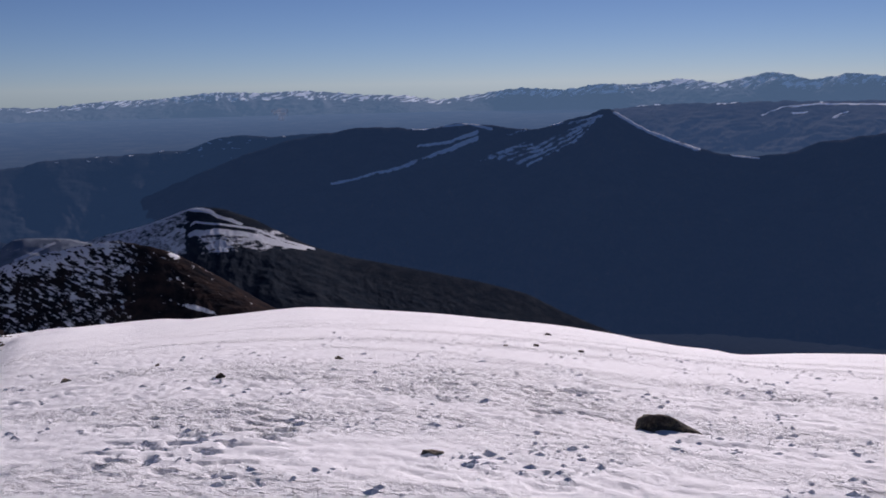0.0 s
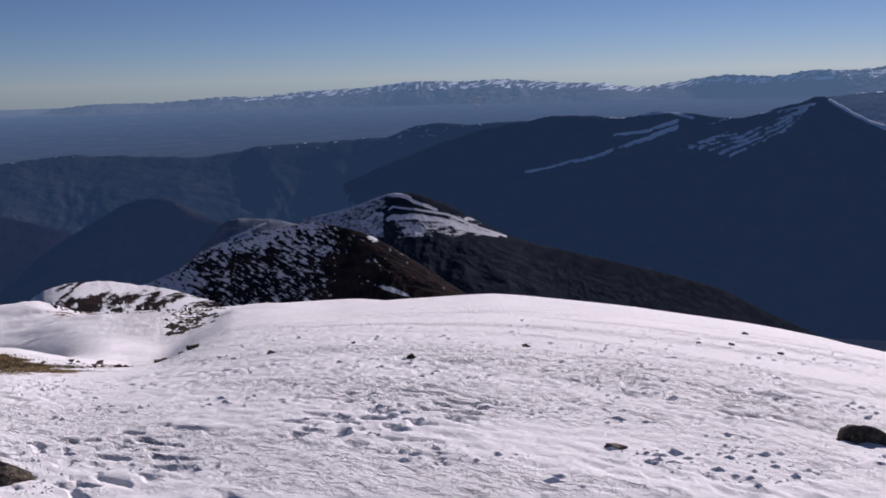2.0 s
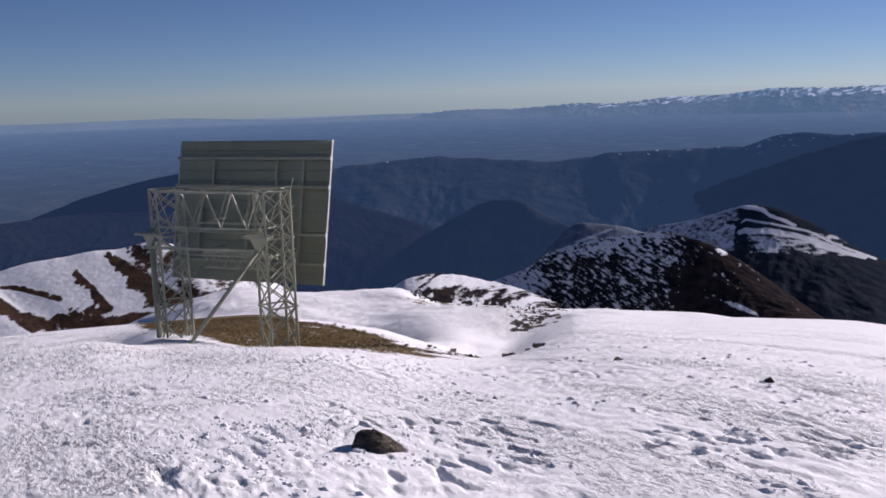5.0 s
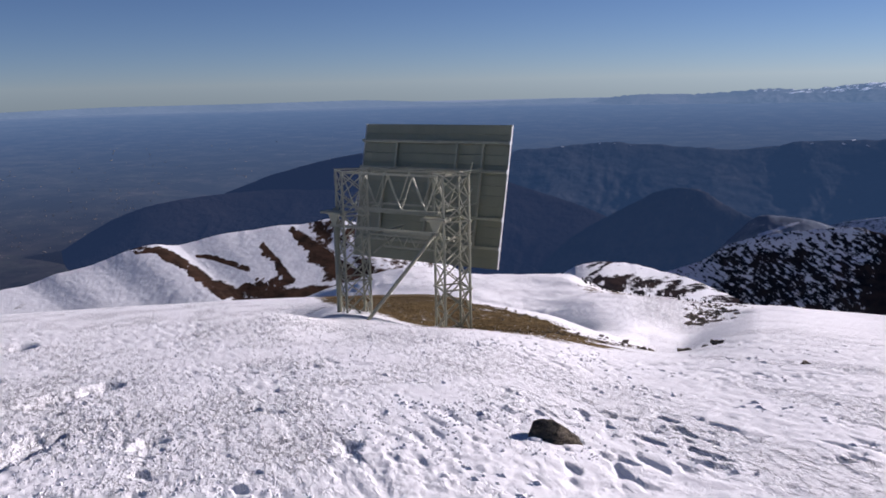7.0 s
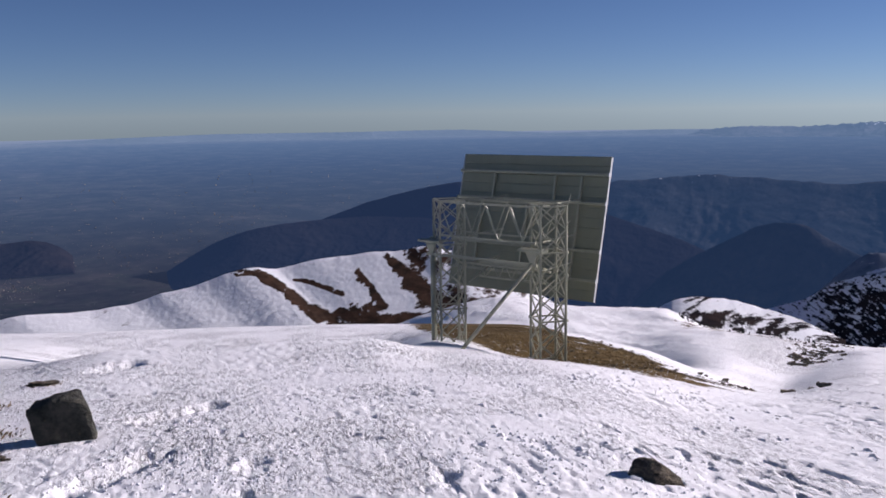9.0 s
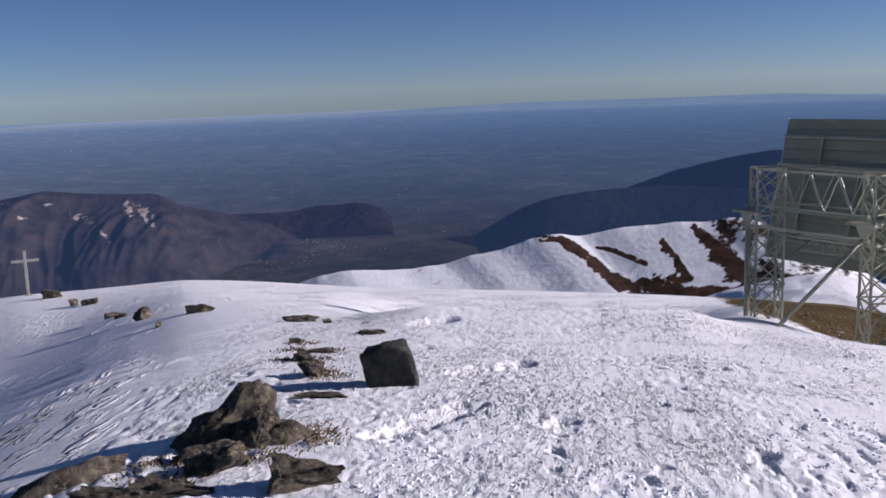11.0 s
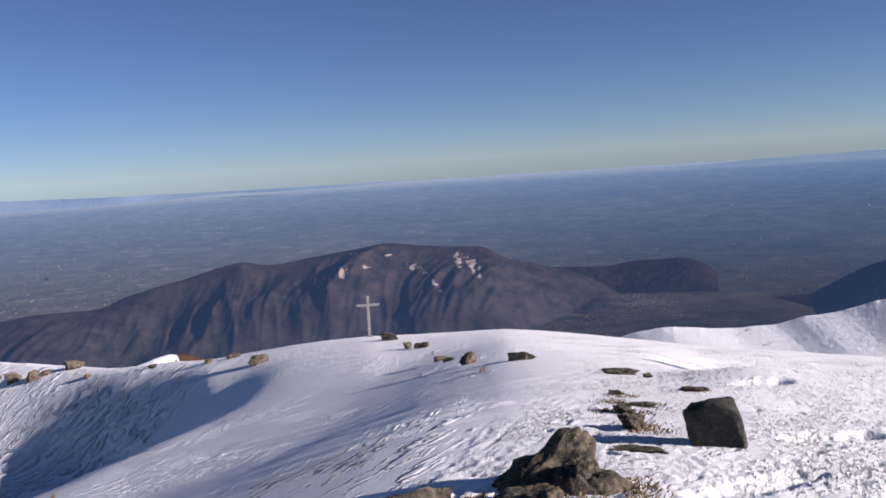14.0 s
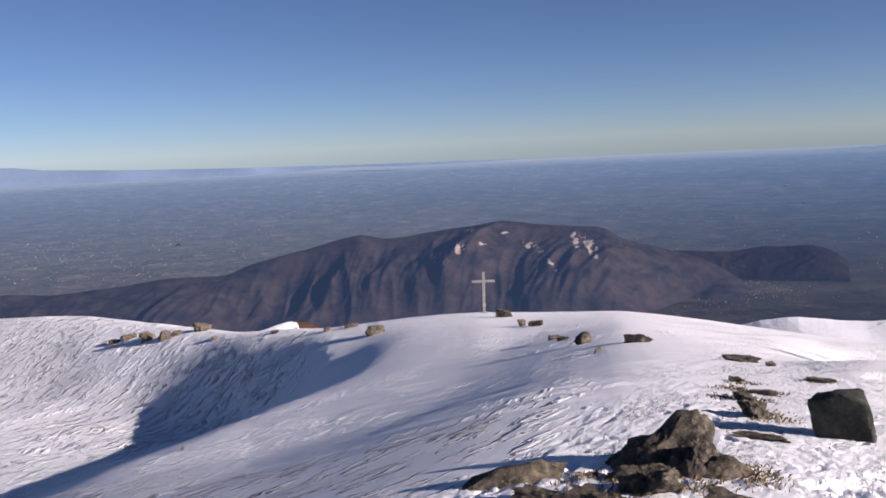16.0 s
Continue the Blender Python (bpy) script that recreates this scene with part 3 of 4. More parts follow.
    rock = strip(t, e, [(16.2, -8.42), (16.2, -9.2)], (0.22, 0.12))
    return np.clip(np.maximum.reduce([shade, rim, lines, specks]) - 0.6 * np.clip(brown, 0, 1) - 0.5 * rock, 0, 1)


def peak_snow(T, U, n, tilt, E):
    t, e = T + 0.16 * n, E + 0.05 * n
    grain = 0.25 * fractal(T * 2.2 + 5 * E, E * 6 - T, 43, 3)
    long = strip(t, e, [(7.1, -6.13), (5.1, -5.76), (2.9, -5.28), (0.75, -4.61), (-0.7, -4.06), (-2.3, -3.48)], (0.07, 0.16))
    long = np.maximum(long, strip(t, e, [(1.5, -3.92), (-0.7, -3.63), (-2.3, -3.08)], (0.07, 0.14)))
    long = np.maximum(long, strip(t, e, [(1.8, -2.84), (-0.7, -2.68), (-1.8, -2.55), (-3.2, -2.92)], (0.05, 0.10)))
    long = np.maximum(long, strip(t, e, [(-10.9, -1.95), (-12.4, -2.86), (-13.8, -3.5), (-16.0, -4.26)], (0.12, 0.17)))
    long = np.maximum(long, strip(t, e, [(-18.0, -4.63), (-19.5, -4.79)], 0.05))
    thin = strip(t, e, [(-4.3, -3.28), (-6.5, -2.7), (-8.6, -2.55), (-10.0, -2.15)], 0.09)
    thin = np.maximum(thin, strip(t, e, [(-2.5, -4.92), (-4.3, -4.23), (-5.75, -3.89)], (0.12, 0.2)))
    for k in range(4):
        thin = np.maximum(thin, strip(t, e, [(-3.6 - 0.6 * k, -4.75 - 0.16 * k), (-6.0 - 0.5 * k, -4.1 - 0.05 * k), (-8.0 - 0.4 * k, -3.15), (-9.7, -2.35)], (0.10, 0.06)))
    return np.clip(np.maximum.reduce([long * (0.85 + 0.45 * n), thin * (0.58 + 0.4 * n + grain)]), 0, 1)


def far_spots(T, U, n, tilt, E):
    return 0.62 * step(0.5, 0.7, fractal(T * 1.7, E * 5.0, 44, 2)) * step(-5.2, -3.6, E)


def range_snow(T, U, n, tilt, E):
    return np.clip(step(0.45, 0.8, U) * (0.42 + 0.75 * n + 0.15 * np.clip(tilt, -1, 1)) * step(33, 18, T) + 0.12 * n, 0, 1)


def middle_snow(T, U, n, tilt, E):
    t, e = T + 0.15 * n, E + 0.03 * n
    lines = strip(t, e, [(-19.7, -2.25), (-20.8, -1.78), (-22.8, -1.6), (-26.3, -1.65)], 0.05)
    for a, b in (((-11.4, -1.62), (-13.7, -1.52)), ((-17.1, -1.56), (-18.7, -1.40)), ((-21.3, -2.12), (-22.1, -2.06)), ((-23.6, -2.39), (-24.3, -2.07)), ((-22.9, -1.5), (-23.3, -1.3))):
        lines = np.maximum(lines, strip(t, e, [a, b], 0.05))
    return np.clip(lines * (0.9 + 0.4 * n), 0, 1)


def cliffs(T, U, n, tilt, E):
    t, e = T + 0.25 * n, E + 0.12 * n
    hung = 0.35 * fractal(T * 4.0, E * 0.8, 46, 2)
    faces = strip(t, e, [(98.2, -6.6), (98.4, -7.0)], 0.36)
    for line, w in (([(99.1, -7.5), (99.3, -7.8)], 0.16), ([(99.8, -7.3), (99.9, -7.6)], 0.12), ([(91.0, -6.1), (90.6, -7.2)], 0.22), ([(90.3, -6.3), (89.6, -7.35)], 0.34),
                    ([(94.0, -6.55), (93.0, -7.1)], 0.28), ([(95.5, -5.86), (94.8, -5.92)], 0.12), ([(97.6, -5.66), (97.0, -5.62)], 0.10), ([(96.9, -6.5), (96.5, -6.6)], 0.12), ([(92.6, -7.6), (91.9, -8.6)], 0.12)):
        faces = np.maximum(faces, strip(t, e, line, w))
    return np.clip(faces * (0.50 + 0.4 * n + hung), 0, 0.64)


none = lambda T, U, n, tilt, E: 0 * T + 0.1 * n

mountain("hill", [(84, -13), (81, -12.0), (80, -11.65), (78.2, -11.33), (76.2, -11.35), (74.5, -11.45), (71.4, -11.25), (69.6, -10.69), (67.5, -10.4), (65.4, -9.65), (63.8, -9.42), (62.6, -9.68),
                  (60.4, -9.2), (58.9, -9.02), (56.4, -8.8), (54.3, -8.72), (53.2, -8.45), (52, -8.6), (50, -9.3), (47, -10.8), (43, -13)],
         330, 245, -80.0, heath_snow, HILL, "snow-covered rounded hill with strips of brown heath", 620, 140, 0.012, 50.0, 0.006, 1, grain=6.0, fine=0.006, run=0.7, slant=7.0)
mountain("hill", [(40, -14), (38, -13.4), (35, -13), (32.5, -12.5), (31.2, -11.98), (29.3, -11.35), (28.5, -10.8), (27.8, -10.25), (26.0, -9.72), (23.8, -9.3), (22, -9.08), (20.9, -8.95), (19.9, -9.1),
                  (17.9, -9.6), (16.5, -10.3), (14.6, -11.5), (12.4, -13), (11, -13.9)],
         390, 322, -97.0, ridge_snow, RIDGE, "rocky ridge with broken snow and brown heath", 640, 150, 0.035, 26.0, 0.012, 2, grain=9.0, fine=0.02, run=0.75, slant=5.0)
mountain("hill", [(39, -13.2), (37.9, -12.2), (37.2, -11.8), (36.4, -11.6), (35.5, -11.5), (34.4, -11.55), (33.3, -11.65), (32.6, -11.85), (31.2, -12.15), (29.5, -12.6), (27, -13.6)],
         215, 160, -52.0, knob_snow, RIDGE, "low stony knoll with streaks of snow at the end of the bench", 300, 80, 0.03, 14.0, 0.012, 14, grain=3.0, fine=0.02)
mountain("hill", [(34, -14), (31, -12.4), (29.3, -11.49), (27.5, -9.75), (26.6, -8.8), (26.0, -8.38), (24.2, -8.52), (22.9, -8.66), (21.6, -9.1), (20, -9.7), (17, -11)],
         500, 430, -80.0, back_snow, SHADED_SNOW, "shaded snow slope behind the rocky ridge", 260, 80, 0.06, 40.0, 0.006, 3, 0.55)
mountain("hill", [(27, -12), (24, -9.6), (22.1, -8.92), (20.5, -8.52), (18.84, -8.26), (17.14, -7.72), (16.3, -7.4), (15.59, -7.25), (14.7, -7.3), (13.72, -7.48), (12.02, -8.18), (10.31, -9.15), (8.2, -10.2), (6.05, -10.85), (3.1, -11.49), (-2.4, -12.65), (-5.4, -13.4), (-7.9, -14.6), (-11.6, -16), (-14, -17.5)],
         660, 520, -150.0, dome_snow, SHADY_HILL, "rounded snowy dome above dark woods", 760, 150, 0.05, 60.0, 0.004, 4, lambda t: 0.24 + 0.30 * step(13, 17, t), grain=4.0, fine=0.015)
mountain("hill", [(114, -12), (111.2, -11.2), (109.8, -10.8), (108.6, -10.75), (107.6, -11.15), (106, -12)],
         250, 200, -75.0, lambda T, U, n, tilt, E: step(108.3, 109.6, T + 0.4 * n) * 0.9, HILL, "small snowy knob with one brown flank", 80, 40, 0.05, 20.0, 0.008, 5)
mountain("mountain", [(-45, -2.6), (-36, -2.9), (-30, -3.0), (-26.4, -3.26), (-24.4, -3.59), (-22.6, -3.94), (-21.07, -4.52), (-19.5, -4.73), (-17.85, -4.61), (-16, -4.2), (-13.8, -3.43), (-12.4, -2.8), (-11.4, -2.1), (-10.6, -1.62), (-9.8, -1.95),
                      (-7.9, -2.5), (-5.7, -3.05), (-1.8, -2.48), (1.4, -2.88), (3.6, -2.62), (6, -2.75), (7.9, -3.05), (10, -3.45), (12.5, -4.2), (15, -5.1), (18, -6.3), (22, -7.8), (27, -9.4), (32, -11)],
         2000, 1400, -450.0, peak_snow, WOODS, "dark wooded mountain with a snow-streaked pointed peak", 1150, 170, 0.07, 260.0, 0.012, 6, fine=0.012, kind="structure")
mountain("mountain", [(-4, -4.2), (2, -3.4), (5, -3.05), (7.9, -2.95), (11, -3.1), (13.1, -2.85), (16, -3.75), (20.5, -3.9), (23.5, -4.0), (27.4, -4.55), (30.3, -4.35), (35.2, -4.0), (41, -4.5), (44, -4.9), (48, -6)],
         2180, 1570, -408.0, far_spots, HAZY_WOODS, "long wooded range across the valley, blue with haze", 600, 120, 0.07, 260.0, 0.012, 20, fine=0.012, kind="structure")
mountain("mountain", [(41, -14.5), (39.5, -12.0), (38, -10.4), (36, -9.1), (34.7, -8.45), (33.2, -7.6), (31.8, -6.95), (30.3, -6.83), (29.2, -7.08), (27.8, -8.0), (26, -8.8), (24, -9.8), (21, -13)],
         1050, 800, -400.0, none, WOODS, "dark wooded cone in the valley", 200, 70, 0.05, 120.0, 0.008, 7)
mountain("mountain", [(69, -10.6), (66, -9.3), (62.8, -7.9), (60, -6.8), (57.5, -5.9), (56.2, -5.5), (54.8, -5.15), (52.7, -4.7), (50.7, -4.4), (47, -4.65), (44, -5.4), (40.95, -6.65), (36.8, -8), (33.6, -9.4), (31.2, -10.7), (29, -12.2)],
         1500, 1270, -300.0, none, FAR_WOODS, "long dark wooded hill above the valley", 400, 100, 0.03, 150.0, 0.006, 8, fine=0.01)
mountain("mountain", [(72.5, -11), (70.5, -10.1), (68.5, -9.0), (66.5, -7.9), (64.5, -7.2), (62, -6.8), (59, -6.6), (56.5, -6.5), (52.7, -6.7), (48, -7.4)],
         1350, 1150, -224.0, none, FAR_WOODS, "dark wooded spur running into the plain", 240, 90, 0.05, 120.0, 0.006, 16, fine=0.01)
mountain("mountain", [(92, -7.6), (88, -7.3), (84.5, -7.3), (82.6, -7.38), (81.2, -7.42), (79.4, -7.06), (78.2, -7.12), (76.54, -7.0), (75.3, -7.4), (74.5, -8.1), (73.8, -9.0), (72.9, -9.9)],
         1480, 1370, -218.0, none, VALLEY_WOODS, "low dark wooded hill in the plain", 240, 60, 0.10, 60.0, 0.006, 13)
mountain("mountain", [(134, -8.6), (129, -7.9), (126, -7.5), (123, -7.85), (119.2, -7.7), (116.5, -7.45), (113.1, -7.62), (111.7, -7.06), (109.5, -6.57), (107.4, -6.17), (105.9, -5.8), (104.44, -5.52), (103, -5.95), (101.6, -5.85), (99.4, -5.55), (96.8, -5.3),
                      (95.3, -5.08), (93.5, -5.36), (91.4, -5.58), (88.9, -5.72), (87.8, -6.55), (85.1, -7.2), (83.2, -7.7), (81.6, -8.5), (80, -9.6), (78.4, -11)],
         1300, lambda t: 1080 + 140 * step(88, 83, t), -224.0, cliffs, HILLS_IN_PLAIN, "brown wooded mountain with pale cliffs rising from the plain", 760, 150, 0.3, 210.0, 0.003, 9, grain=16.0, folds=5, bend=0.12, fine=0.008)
mountain("mountain", [(117.8, -5.8), (116.8, -5.25), (115.8, -4.88), (114.8, -5.3), (113.9, -5.8)],
         2250, 2130, -195.0, none, FAR_WOODS, "small lone hill in the plain", 60, 20, 0.05, 60.0, 0.004, 17)
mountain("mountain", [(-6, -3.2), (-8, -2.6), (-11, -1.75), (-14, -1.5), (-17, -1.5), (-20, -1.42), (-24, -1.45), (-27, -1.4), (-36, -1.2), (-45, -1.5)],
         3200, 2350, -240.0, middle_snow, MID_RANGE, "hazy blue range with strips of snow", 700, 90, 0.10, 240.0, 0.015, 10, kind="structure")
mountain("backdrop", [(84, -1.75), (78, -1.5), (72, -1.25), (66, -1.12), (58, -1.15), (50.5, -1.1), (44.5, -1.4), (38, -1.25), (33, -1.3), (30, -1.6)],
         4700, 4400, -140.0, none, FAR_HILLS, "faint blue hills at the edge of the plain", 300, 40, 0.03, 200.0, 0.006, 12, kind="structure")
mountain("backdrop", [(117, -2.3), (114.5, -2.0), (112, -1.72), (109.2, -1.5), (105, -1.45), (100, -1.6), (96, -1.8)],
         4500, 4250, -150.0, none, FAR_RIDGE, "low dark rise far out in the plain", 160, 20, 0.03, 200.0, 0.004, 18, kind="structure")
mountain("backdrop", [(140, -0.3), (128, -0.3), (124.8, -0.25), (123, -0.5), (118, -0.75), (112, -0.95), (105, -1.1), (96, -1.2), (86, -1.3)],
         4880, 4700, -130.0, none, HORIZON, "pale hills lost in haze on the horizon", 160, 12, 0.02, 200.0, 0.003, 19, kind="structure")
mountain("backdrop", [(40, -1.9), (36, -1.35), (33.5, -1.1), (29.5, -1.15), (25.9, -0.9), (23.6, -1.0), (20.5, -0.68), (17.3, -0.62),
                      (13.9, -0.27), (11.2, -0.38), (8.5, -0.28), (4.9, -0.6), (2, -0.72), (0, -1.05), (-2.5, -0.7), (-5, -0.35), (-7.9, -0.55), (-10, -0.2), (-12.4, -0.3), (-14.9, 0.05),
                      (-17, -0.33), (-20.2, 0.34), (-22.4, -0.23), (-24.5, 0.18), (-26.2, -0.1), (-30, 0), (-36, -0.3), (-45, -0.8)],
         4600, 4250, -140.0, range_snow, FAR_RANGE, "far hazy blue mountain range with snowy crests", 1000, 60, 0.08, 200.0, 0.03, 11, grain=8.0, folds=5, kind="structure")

# ---- rocks ----
def height(x, y):
    return float(ground(np.array([float(x)]), np.array([float(y)]))[0])


def weather(bm, w, d, h, seed, cuts, ragged):
    """Breaks a hull of corners up into a worn, cracked stone of the given size."""
    bmesh.ops.convex_hull(bm, input=bm.verts)
    bmesh.ops.delete(bm, geom=[v for v in bm.verts if not v.link_faces], context="VERTS")
    bmesh.ops.bevel(bm, geom=bm.edges[:], offset=0.04, segments=1, affect="EDGES")
    bmesh.ops.triangulate(bm, faces=bm.faces[:])
    bmesh.ops.subdivide_edges(bm, edges=bm.edges[:], cuts=cuts, use_grid_fill=True)
    bmesh.ops.triangulate(bm, faces=bm.faces[:])
    lo = min(v.co.z for v in bm.verts)
    for v in bm.verts:
        n = noise.fractal(v.co * 2.2 + Vector((seed, 0, 0)), 0.9, 2.0, 4)
        fine = noise.fractal(v.co * 7 + Vector((0, seed, 0)), 0.8, 2.0, 3)
        cells = noise.voronoi(v.co * 1.5 + Vector((seed, seed, 0)) + 0.25 * noise.noise_vector(v.co * 3))[0]
        crack = min(1.0, ragged / 0.06) * (0.12 * (1 - math.exp(-(cells[1] - cells[0]) * 6)) - 0.09) + 0.025 * math.floor(3 * math.sin(v.co.z * 9 + v.co.x * 3 + 2 * n)) / 3
        v.co *= 1 + ragged * 1.1 * n + ragged * 0.8 * fine + crack
        v.co = Vector((v.co.x * w / 2, v.co.y * d / 2, (v.co.z - lo) * h / 2))
    return bm


def rock_shape(w, d, h, seed, blocky=0.0, cuts=3, ragged=0.11):
    """An angular stone from a few random corners."""
    rnd = random.Random(seed)
    bm = bmesh.new()
    for _ in range(16):
        p = Vector((rnd.uniform(-1, 1), rnd.uniform(-1, 1), rnd.uniform(-1, 1)))
        big = max(abs(p.x), abs(p.y), abs(p.z))
        bm.verts.new(p / (big if rnd.random() < blocky else max(p.length, 0.2)) * rnd.uniform(0.8, 1.0))
    return weather(bm, w, d, h, seed, cuts, ragged)


def rock_from(corners, x, y, turn, seed, label, sink=0.06, cuts=5, ragged=0.04, mat=None):
    """A stone hewn from given corners in metres, standing on the snow."""
    bm = bmesh.new()
    for c in corners:
        bm.verts.new(Vector(c) * 2)
    ob = part("rock", weather(bm, 1, 1, 1, seed, cuts, ragged), mat or ROCK)
    ob.matrix_world = pose(x, y, height(x, y) - sink, 0, 0, turn)
    return tagged(ob, label, "rock")


def rock_at(x, y, w, d, h, turn, seed, label, blocky=0.2, tilt=(0, 0), sink=0.2, cuts=3, mat=None):
    ob = part("rock", rock_shape(w, d, h, seed, blocky, cuts + 1, 0.2), mat or ROCK)
    ob.matrix_world = pose(x, y, height(x, y) - sink * h, tilt[0], tilt[1], turn)
    return tagged(ob, label, "rock")


# the outcrop at the edge of the slope: a leaning fin with lower blocks on the sunny side
OUT = "jagged brown lichened outcrop breaking through the snow"
rock_from([(-0.58, 0.0, 0), (-0.46, 0.2, 0.08), (-0.26, 0.1, 0.26), (0.02, 0.14, 0.44), (0.14, 0.16, 0.53), (0.24, 0.2, 0.47), (0.30, 0.12, 0.32), (0.16, -0.10, 0.18), (-0.35, -0.14, 0.02), (0.34, 0.3, 0.0), (-0.5, 0.45, 0), (0.1, 0.5, 0.1)],
          -7.30, 0.66, 90, 3, OUT, 0.06, 7, 0.085)
rock_from([(-0.30, 0, 0), (-0.16, 0.05, 0.20), (0.02, 0.0, 0.30), (0.10, 0.1, 0.30), (0.24, 0.02, 0.2), (0.30, 0.05, 0.0), (0.2, 0.3, 0.05), (-0.1, -0.2, 0.0), (0.05, -0.14, 0.12)],
          -7.10, 0.78, 90, 62, OUT, 0.06, 6, 0.07)
rock_from([(-0.25, -0.1, 0), (-0.20, 0.2, 0.1), (-0.14, 0.0, 0.28), (0.0, 0.05, 0.27), (0.14, 0.1, 0.16), (0.32, 0.05, 0.0), (0.22, 0.3, 0.03), (0.0, -0.18, 0.02)], -7.04, 1.02, 90, 4, OUT, 0.07, 6, 0.09)
rock_from([(-0.4, -0.15, 0), (-0.3, 0.2, 0.04), (-0.15, 0.0, 0.17), (0.12, 0.0, 0.2), (0.3, 0.1, 0.1), (0.35, -0.1, 0), (0.0, -0.25, 0.05)], -6.98, 0.40, 90, 5, OUT, 0.06, 5, 0.08)
rock_at(-6.50, 0.38, 0.62, 0.40, 0.22, 95, 6, "low lichened rock with dead grass round it", 0.4, (0, -5), 0.25, 4)
rock_at(-6.20, 0.02, 0.85, 0.50, 0.22, 80, 7, "low lichened rock with dead grass round it", 0.4, (4, -6), 0.25, 4)
rock_from([(-0.42, 0.0, 0), (-0.36, 0.25, 0.05), (-0.1, 0.05, 0.17), (0.15, 0.1, 0.22), (0.5, 0.3, 0.16), (0.42, 0.05, 0.05), (0.1, -0.1, 0)], -6.95, -0.62, 95, 8, "dark flat slab leaning out of the snow")
rock_at(-6.35, -0.30, 0.50, 0.26, 0.12, 80, 9, "pale flat slab lying in the snow", 0.7, (0, -4), 0.2, 3)
rock_at(-5.82, 0.86, 0.50, 0.34, 0.25, 100, 10, "small lichened rock half buried in snow", 0.3, (0, 8), 0.25, 4)
# the squared boulder, with flat stones behind it
rock_from([(-0.22, -0.02, 0), (0.29, 0.02, 0.0), (-0.33, 0, 0.40), (-0.02, 0.0, 0.47), (0.14, 0.02, 0.46), (0.24, 0.04, 0.38), (0.28, 0.02, 0.2), (-0.2, 0.40, 0), (0.26, 0.36, 0), (-0.30, 0.38, 0.39), (0.12, 0.38, 0.46)],
          -8.95, 2.34, 65, 33, "squared dark boulder standing alone in the snow", 0.05, 6, 0.012, BOULDER)
FLAT = "flat stone with dead grass just clear of the snow"
for x, y, w, d, h, a, s in ((-10.1, 1.78, 0.50, 0.34, 0.20, 20, 12), (-8.72, 1.55, 0.62, 0.22, 0.08, 62, 13), (-11.4, 1.9, 0.55, 0.3, 0.12, 30, 14),
                            (-12.1, 2.2, 0.4, 0.2, 0.09, 70, 15), (-14.0, 3.4, 0.5, 0.24, 0.10, 50, 16), (-17.4, 2.76, 0.8, 0.32, 0.16, 70, 17),
                            (-16.6, 3.2, 0.22, 0.18, 0.10, 0, 18), (-13.6, 2.1, 0.35, 0.2, 0.08, 10, 19)):
    rock_at(x, y, w, d, h, a, s, FLAT, 0.5, (0, 0), 0.25)
# rocks along the crest and round the cross
CRESTROCK = "grey lichened rock on the snowy crest"
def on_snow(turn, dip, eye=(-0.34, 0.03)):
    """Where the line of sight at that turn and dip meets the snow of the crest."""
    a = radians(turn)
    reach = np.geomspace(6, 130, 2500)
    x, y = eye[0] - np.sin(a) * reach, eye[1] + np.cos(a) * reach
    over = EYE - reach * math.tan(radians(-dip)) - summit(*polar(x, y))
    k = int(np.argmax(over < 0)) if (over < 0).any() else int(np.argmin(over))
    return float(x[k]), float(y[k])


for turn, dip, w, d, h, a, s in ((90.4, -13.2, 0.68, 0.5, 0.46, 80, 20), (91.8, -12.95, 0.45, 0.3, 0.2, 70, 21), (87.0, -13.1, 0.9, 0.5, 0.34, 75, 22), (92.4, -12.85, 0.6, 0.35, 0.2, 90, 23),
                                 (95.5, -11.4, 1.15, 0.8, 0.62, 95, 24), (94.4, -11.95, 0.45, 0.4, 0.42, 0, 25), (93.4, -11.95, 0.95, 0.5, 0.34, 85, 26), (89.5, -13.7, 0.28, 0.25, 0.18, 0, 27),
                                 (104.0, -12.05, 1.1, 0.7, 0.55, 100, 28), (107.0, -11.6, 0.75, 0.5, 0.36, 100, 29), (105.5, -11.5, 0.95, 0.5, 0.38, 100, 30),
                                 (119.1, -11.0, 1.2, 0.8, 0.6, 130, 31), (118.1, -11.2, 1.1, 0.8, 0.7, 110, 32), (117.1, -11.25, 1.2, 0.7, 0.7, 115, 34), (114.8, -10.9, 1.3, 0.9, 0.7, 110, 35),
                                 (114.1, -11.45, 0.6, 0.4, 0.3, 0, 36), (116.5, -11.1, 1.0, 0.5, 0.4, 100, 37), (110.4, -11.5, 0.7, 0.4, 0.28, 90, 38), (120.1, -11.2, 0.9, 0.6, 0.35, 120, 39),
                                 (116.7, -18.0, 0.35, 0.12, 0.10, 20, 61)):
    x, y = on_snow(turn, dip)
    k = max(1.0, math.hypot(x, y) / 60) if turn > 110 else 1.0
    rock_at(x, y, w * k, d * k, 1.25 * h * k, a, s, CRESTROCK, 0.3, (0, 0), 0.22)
# stones in the open snow
OPEN = "small dark rock poking out of wind-packed snow"
def lodged(parent, x, y, z, w, d, h, seed):
    """Snow blown into a hollow of a rock."""
    bm = bmesh.new()
    bmesh.ops.create_icosphere(bm, subdivisions=3, radius=1.0)
    for v in bm.verts:
        v.co = v.co * (1 + 0.28 * noise.noise(v.co * 1.7 + Vector((seed, 0, 0))))
        v.co = Vector((x + v.co.x * w, y + v.co.y * d, z + v.co.z * h))
